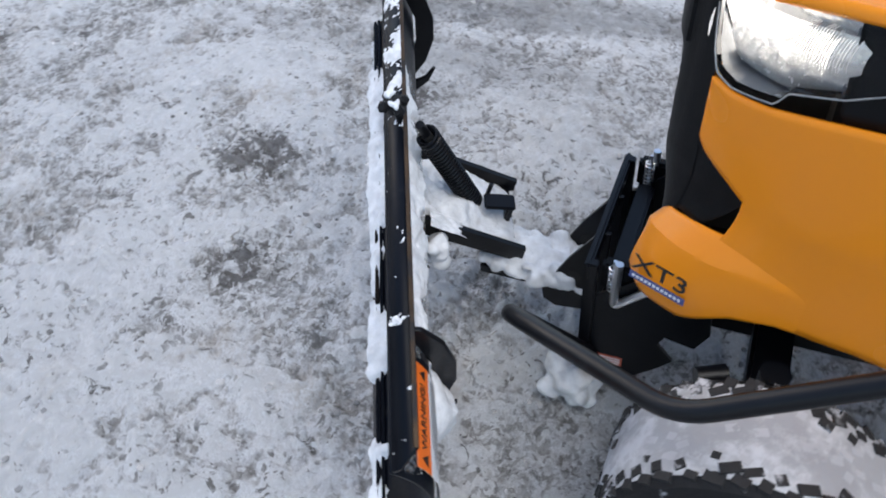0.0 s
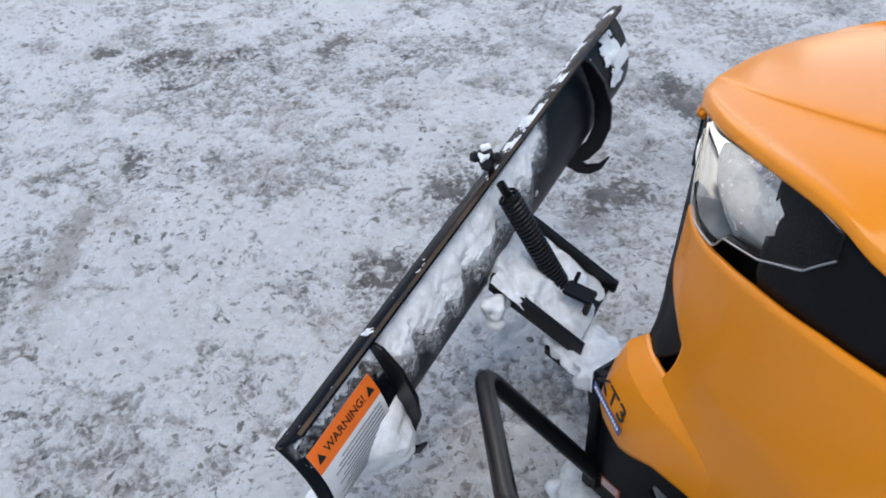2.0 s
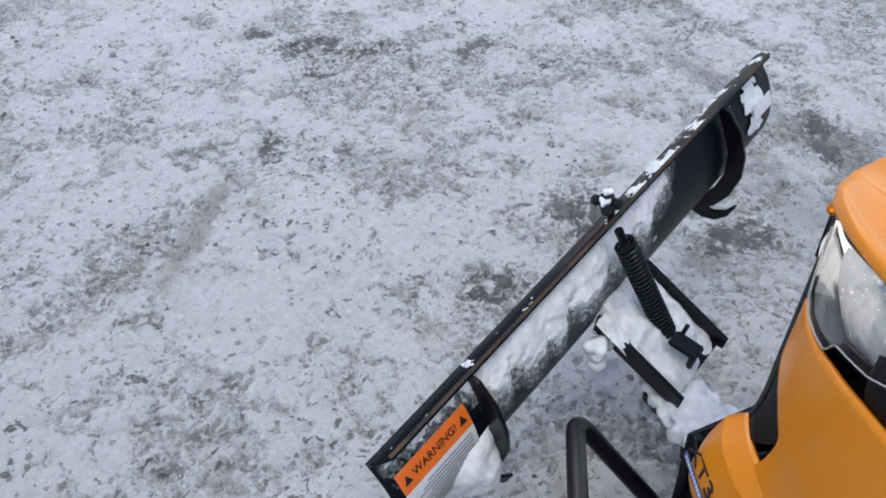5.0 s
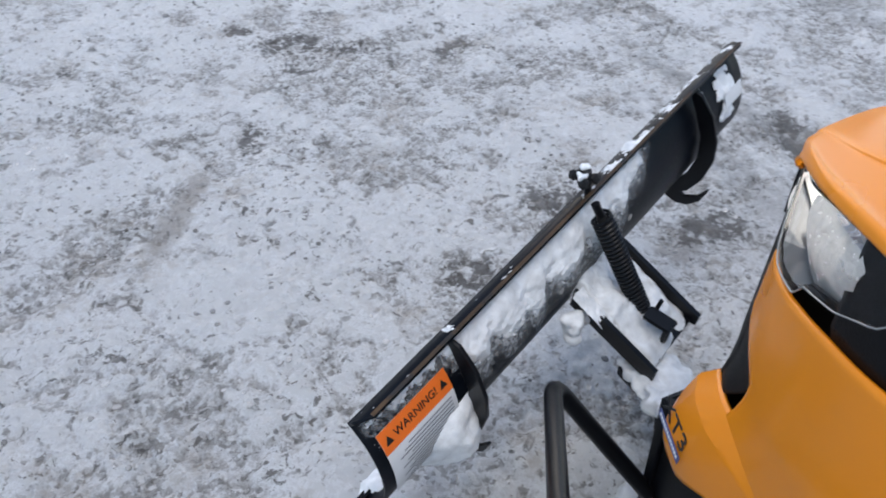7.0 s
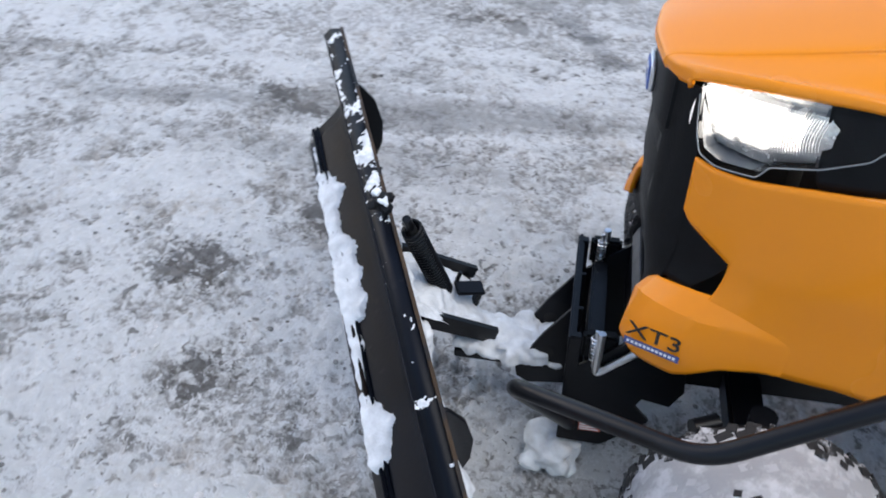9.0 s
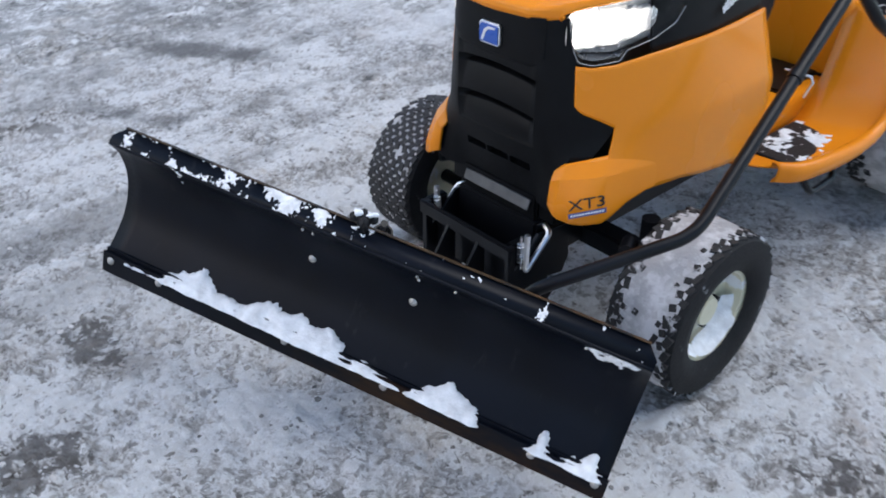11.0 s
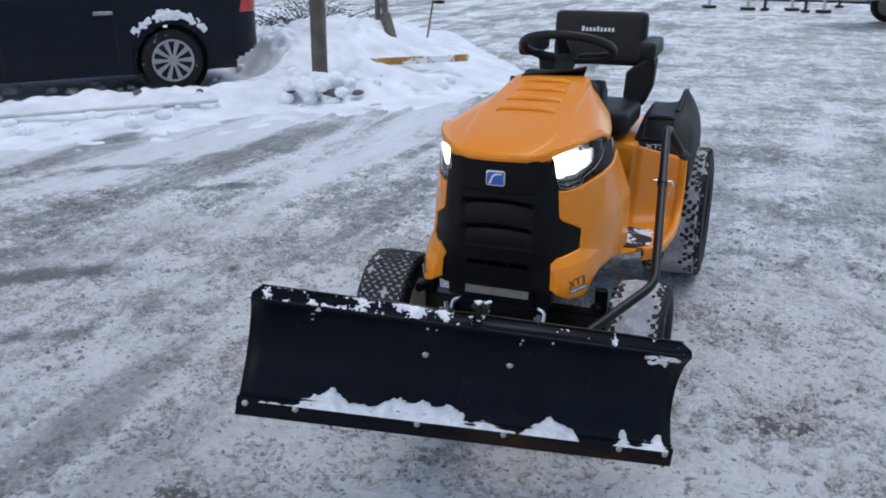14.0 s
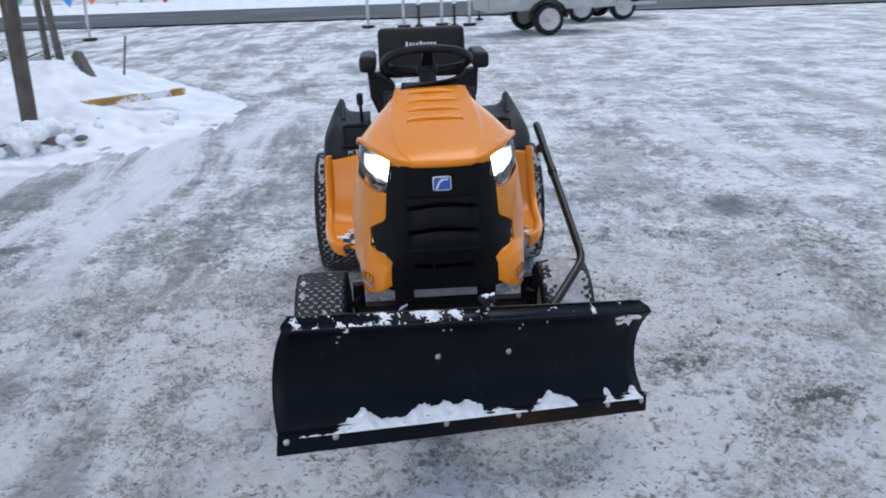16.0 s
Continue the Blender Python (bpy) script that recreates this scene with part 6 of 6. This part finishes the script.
for i, (x, y, z, r) in enumerate(((-3.10, 4.84, 0.10, 0.07), (-2.92, 4.98, 0.09, 0.045), (-3.52, 4.78, 0.11, 0.045), (-3.95, 6.2, 0.32, 0.14), (-4.75, 4.1, 0.13, 0.05), (-4.25, 4.35, 0.13, 0.035))):
    bm = bmesh.new()
    ball(bm, (0, 0, 0), (r * 1.5, r * 0.9, r * 0.6), sub=3)
    for v in bm.verts:
        v.co *= 1 + 0.35 * noise.fractal(v.co * 9 + Vector((i * 5, 0, 0)), 1, 2, 3)
    st = part("stone", bm, ROCK, sharp=30)
    st.matrix_basis = Matrix.Translation((x, y, z)) @ pose(0, 0, 0, 0, 0, 40 + 20 * i)
    tagged(st, "dark stone half buried in the snow bank", "stone", "stones in the bank")

# snowy heap at the post's foot
rh = random.Random(21)
lumps("snow_heap", [((-3.33 + rh.gauss(0, 0.17), 4.98 + rh.gauss(0, 0.15), 0.10 + rh.uniform(-0.05, 0.10)), rh.uniform(0.04, 0.10)) for _ in range(46)], "heap of snow round the post's foot", 4, voxel=0.012, soften=14)
# clods thrown up along the bank's foot and ridge
for k, (a, b_, n_c) in enumerate((((-6.6, 1.0), (-4.2, 3.3), 22), ((-4.2, 3.3), (-2.9, 4.9), 14), ((-2.9, 4.9), (-2.2, 6.2), 7), ((-6.4, 3.6), (-4.5, 5.6), 22))):
    cl_ = []
    for _ in range(n_c):
        f_ = rh.random()
        x_, y_ = a[0] + (b_[0] - a[0]) * f_ - abs(rh.gauss(0.1, 0.25)), a[1] + (b_[1] - a[1]) * f_ + abs(rh.gauss(0.05, 0.25))
        r_ = rh.uniform(0.025, 0.085)
        cl_.append(((x_, y_, bank_height(x_, y_) + r_ * 0.2), r_))
    lumps("snow_clods", cl_, "lumpy clods of snow on the bank", 30 + k, voxel=0.012, soften=22)

# bare snowy shrub
TWIG = mat("dark_twigs", (0.045, 0.035, 0.03), 0.8, 0, 0.3, 20)
LEAF = mat("dark_shrub_leaves", (0.035, 0.045, 0.032), 0.7, 0, 0.4, 5)
shrub = thing("shrub", "dark twiggy shrub poking out of the snow bank", "shrub", Matrix.Translation((-5.3, 8.3, 0.25)))
rg = random.Random(3)
verts, faces = [], []
stems = bmesh.new()
for i in range(46):
    a, e_ = rg.uniform(0, 2 * math.pi), rg.uniform(0.2, 1.1)
    d = Vector((math.cos(a) * math.cos(e_) * 1.3, math.sin(a) * math.cos(e_), math.sin(e_) * 0.75)) * rg.uniform(0.5, 0.95)
    b0 = Vector((rg.uniform(-0.2, 0.2), rg.uniform(-0.2, 0.2), 0))
    p = [b0, b0 + d * 0.5 + Vector((rg.uniform(-.08, .08), rg.uniform(-.08, .08), 0.04)), b0 + d]
    rod(stems, p[0], p[1], 0.010, 5, 0.007)
    rod(stems, p[1], p[2], 0.007, 5, 0.003)
    for k in range(26):
        t = rg.uniform(0.35, 1.05)
        c = b0 + d * t + Vector((rg.gauss(0, .06), rg.gauss(0, .06), rg.gauss(0, .05)))
        n1, n2 = Vector((rg.gauss(0, 1), rg.gauss(0, 1), rg.gauss(0, 1))).normalized(), Vector((rg.gauss(0, 1), rg.gauss(0, 1), rg.gauss(0, 1))).normalized()
        s = rg.uniform(0.012, 0.03)
        j = len(verts)
        verts += [c - n1 * s, c + n2 * s * 0.5, c + n1 * s, c - n2 * s * 0.5]
        faces.append((j, j + 1, j + 2, j + 3))
part("twig", stems, TWIG, shrub)["kind"] = "stuff"
me = bpy.data.meshes.new("leaves")
me.from_pydata(verts, [], faces)
me.materials.append(LEAF)
lo_ = new("leaves", me)
lo_.parent = shrub
lo_["kind"] = "stuff"

# road across the back, and what stands along it
ASPH = mat("wet_asphalt", (0.07, 0.072, 0.078), 0.75, 0, 0.25, 0.6, 0.3, 30, spec=0.2)
overlay(ASPH, (0.40, 0.41, 0.43), 0.5, 0.55, 0.75, stretch=(0.3, 2, 1))
road = part("road", sheet(lambda u, v: (-60 + 130 * u, 21.4 + 8.2 * v, 0.03), 20, 4), ASPH)
road.matrix_basis = Matrix.Translation((0, 0, 0)) @ Matrix.Rotation(radians(-9), 4, 'Z')
tagged(road, "wet asphalt road with slushy tracks", "road", kind="structure")
bm = sheet(lambda u, v: (lambda x, y: (x, y, (0.20 + 0.12 * noise2(x, y, 0.5)) * math.sin(math.pi * min(1, max(0, v))) ** 0.6))(-60 + 130 * u, 29.4 + 9.0 * v), 160, 14)
far = part("verge_bank", bm, BANK, sharp=80)
far.matrix_basis = Matrix.Rotation(radians(-9), 4, 'Z')
tagged(far, "low bank of ploughed snow beyond the road", "snow bank", kind="structure")

GALV = mat("galvanised_sheet", (0.42, 0.44, 0.46), 0.45, 0.6, 0.15, 5, 0.05, 90)
POSTW = mat("pale_grey_post", (0.45, 0.45, 0.46), 0.5, 0.3, 0.1, 6)


def marker_post(x, y, h, dark, label):
    t = thing("marker_post", label, "post", Matrix.Translation((x, y, 0)), "marker posts")
    part("pole", rods(((0, 0, 0), (0, 0, h), 0.035), seg=12), INK if dark else POSTW, t)
    if dark:
        for k in range(2):
            part("band", lathe([(0.0365, 0.50 + 0.45 * k), (0.0365, 0.62 + 0.45 * k)], 12, Matrix.Rotation(radians(-90), 4, 'Y')), WHITE, t, "white reflective band")
    part("foot_plate", rods(((0, 0, 0), (0, 0, 0.05), 0.16 if not dark else 0.09), seg=14), DARK, t)


for x, y, dk in ((0.10, 18.2, 0), (0.45, 18.1, 1), (1.00, 18.3, 0), (1.26, 17.8, 1), (1.62, 17.9, 0), (2.0, 19.5, 1)):
    marker_post(x, y, 1.25, dk, "black marker post with white bands in the snow" if dk else "pale grey steel post in the snow")
for x, y in ((-7.2, 18.3), (-0.75, 18.6)):
    marker_post(x, y, 1.4, 0, "thin grey sign stand on a dark foot")


def trailer(at, turn, long, wheels, label):
    t = thing("trailer", label, "trailer", Matrix.Translation(at) @ pose(0, 0, 0, 0, 0, turn))
    part("box", boxes(((-long / 2, -0.65, 0.50), (long / 2, -0.62, 0.92)), ((-long / 2, 0.62, 0.50), (long / 2, 0.65, 0.92)), ((-long / 2, -0.65, 0.50), (-long / 2 + 0.03, 0.65, 0.92)),
                      ((long / 2 - 0.03, -0.65, 0.50), (long / 2, 0.65, 0.92)), ((-long / 2, -0.65, 0.47), (long / 2, 0.65, 0.51))), GALV, t, "galvanised box body")
    for k in range(6):
        x = -long / 2 + 0.1 + k * (long - 0.2) / 5
        part("rib", boxes(((x - 0.02, -0.665, 0.50), (x + 0.02, -0.648, 0.92))), GALV, t)
    part("drawbar", boxes(((long / 2, -0.04, 0.44), (long / 2 + 1.1, 0.04, 0.50))), GALV, t)
    for wx in wheels:
        for sy in (-1, 1):
            w = road_wheel(t, (wx, sy * 0.78, 0.305), 0.305, 0.17, 0, POSTW, "trailer wheel with a pale rim")
            if sy < 0:
                w.matrix_basis = w.matrix_basis @ Matrix.Rotation(math.pi, 4, 'Z')
            arc = [(wx + 0.37 * math.cos(a), 0.305 + 0.37 * math.sin(a)) for a in np.linspace(radians(5), radians(175), 14)]
            part("mudguard", plate(arc + [(a * 1 + 0, b - 0.02) for a, b in arc[::-1]], sy * 0.78 - 0.11, sy * 0.78 + 0.11, None, 'y'), BLACK, t, "black mudguard")
    part("side_lamp", boxes(((-long / 2 + 0.3, -0.67, 0.75), (-long / 2 + 0.38, -0.655, 0.79))), ORANGE, t, "orange side lamp")
    return t


trailer((2.88, 15.15, 0.0), 8, 2.6, (-0.15,), "galvanised box trailer parked in the snow")
trailer((4.9, 18.3, 0.0), 8, 2.4, (-0.9, 0.1), "second galvanised trailer parked behind")

# string of coloured pennants and a dark vehicle across the road
flags = [(0.05, 0.25, 0.6), (0.6, 0.55, 0.05), (0.5, 0.02, 0.05), (0.8, 0.15, 0.02), (0.05, 0.3, 0.2)]
fm = [mat("pennant_cloth", c, 0.8, 0, 0.15, 20) for c in flags]
for i in range(22):
    x = -19 + i * 1.05
    y = 33.6 - 0.155 * x
    bm = plate([(-0.28, 0), (0.28, 0), (0.0, -0.42)], -0.006, 0.006, None, 'y')
    f = part("pennant", bm, fm[(i * 3) % 5])
    f.matrix_basis = Matrix.Translation((x, y, 0.80 - 0.22 * math.sin(i * 0.9) ** 2)) @ pose(0, 0, 0, 0, 8 * math.sin(i * 2.3), -9)
    tagged(f, "small coloured triangular pennant on a line beyond the road", "pennant", "pennants on the line")
line = [Vector((-19 + k * 0.525, 33.6 - 0.155 * (-19 + k * 0.525), 0.80 - 0.22 * math.sin(k * 0.45) ** 2)) for k in range(43)]
tagged(part("pennant_line", tube(line, 0.012, 5), POSTW), "sagging line of pennants", "line")
for i in range(4):
    x = -19 + i * 7.35
    t = thing("line_pole", "thin pole holding the pennant line", "pole", Matrix.Translation((x, 33.6 - 0.155 * x, 0)))
    part("pole", rods(((0, 0, 0), (0, 0, 0.85), 0.03)), POSTW, t)


# unseen conifers along the yard's other side, behind the way in, for bonnet reflections
PINE = mat("dark_conifer_needles", (0.045, 0.055, 0.042), 0.8, 0, 0.4, 1.5, 0.4, 12)
overlay(PINE, (0.55, 0.57, 0.60), 2.2, 0.60, 0.72)
BARK = mat("dark_bark", (0.06, 0.045, 0.035), 0.9, 0, 0.3, 4, 0.5, 20)


def conifer(x, y, high, seed):
    rt = random.Random(seed)
    t = thing("conifer", "tall dark conifer with snow on its branches", "tree", Matrix.Translation((x, y, 0)), "conifers along the yard")
    bm_ = bmesh.new()
    rod(bm_, (0, 0, -0.1), (0, 0, high * 0.96), 0.02 * high, 8, 0.02)
    part("trunk", bm_, BARK, t)
    bm_ = bmesh.new()
    for k in range(230):
        f_ = rt.random() ** 0.8
        z_, a_ = high * (0.12 + 0.87 * f_), rt.uniform(0, 2 * math.pi)
        r_ = high * 0.21 * (1.02 - f_) * rt.uniform(0.65, 1.15)
        d_ = Vector((math.cos(a_), math.sin(a_), 0))
        side_ = Vector((-d_.y, d_.x, 0)) * (0.10 + 0.28 * r_)
        root, tip = Vector((0, 0, z_)), d_ * r_ + Vector((0, 0, z_ - 0.35 * r_))
        mid_ = (root + tip) / 2 + Vector((0, 0, 0.10 * r_))
        q_ = [bm_.verts.new(p_) for p_ in (root, mid_ + side_, tip, mid_ - side_, mid_ - Vector((0, 0, 0.16 * r_ + 0.05)))]
        for f3 in ((0, 1, 3), (1, 2, 3), (0, 4, 1), (1, 4, 2), (2, 4, 3), (3, 4, 0)):
            bm_.faces.new([q_[i_] for i_ in f3])
    part("crown", bm_, PINE, t, "drooping snowy branches")["kind"] = "stuff"


rp = random.Random(44)
for i in range(26):
    conifer(-30 + 2.5 * i + rp.uniform(-0.8, 0.8), -24 + rp.uniform(-3, 2), rp.uniform(8.0, 12.5), 100 + i)
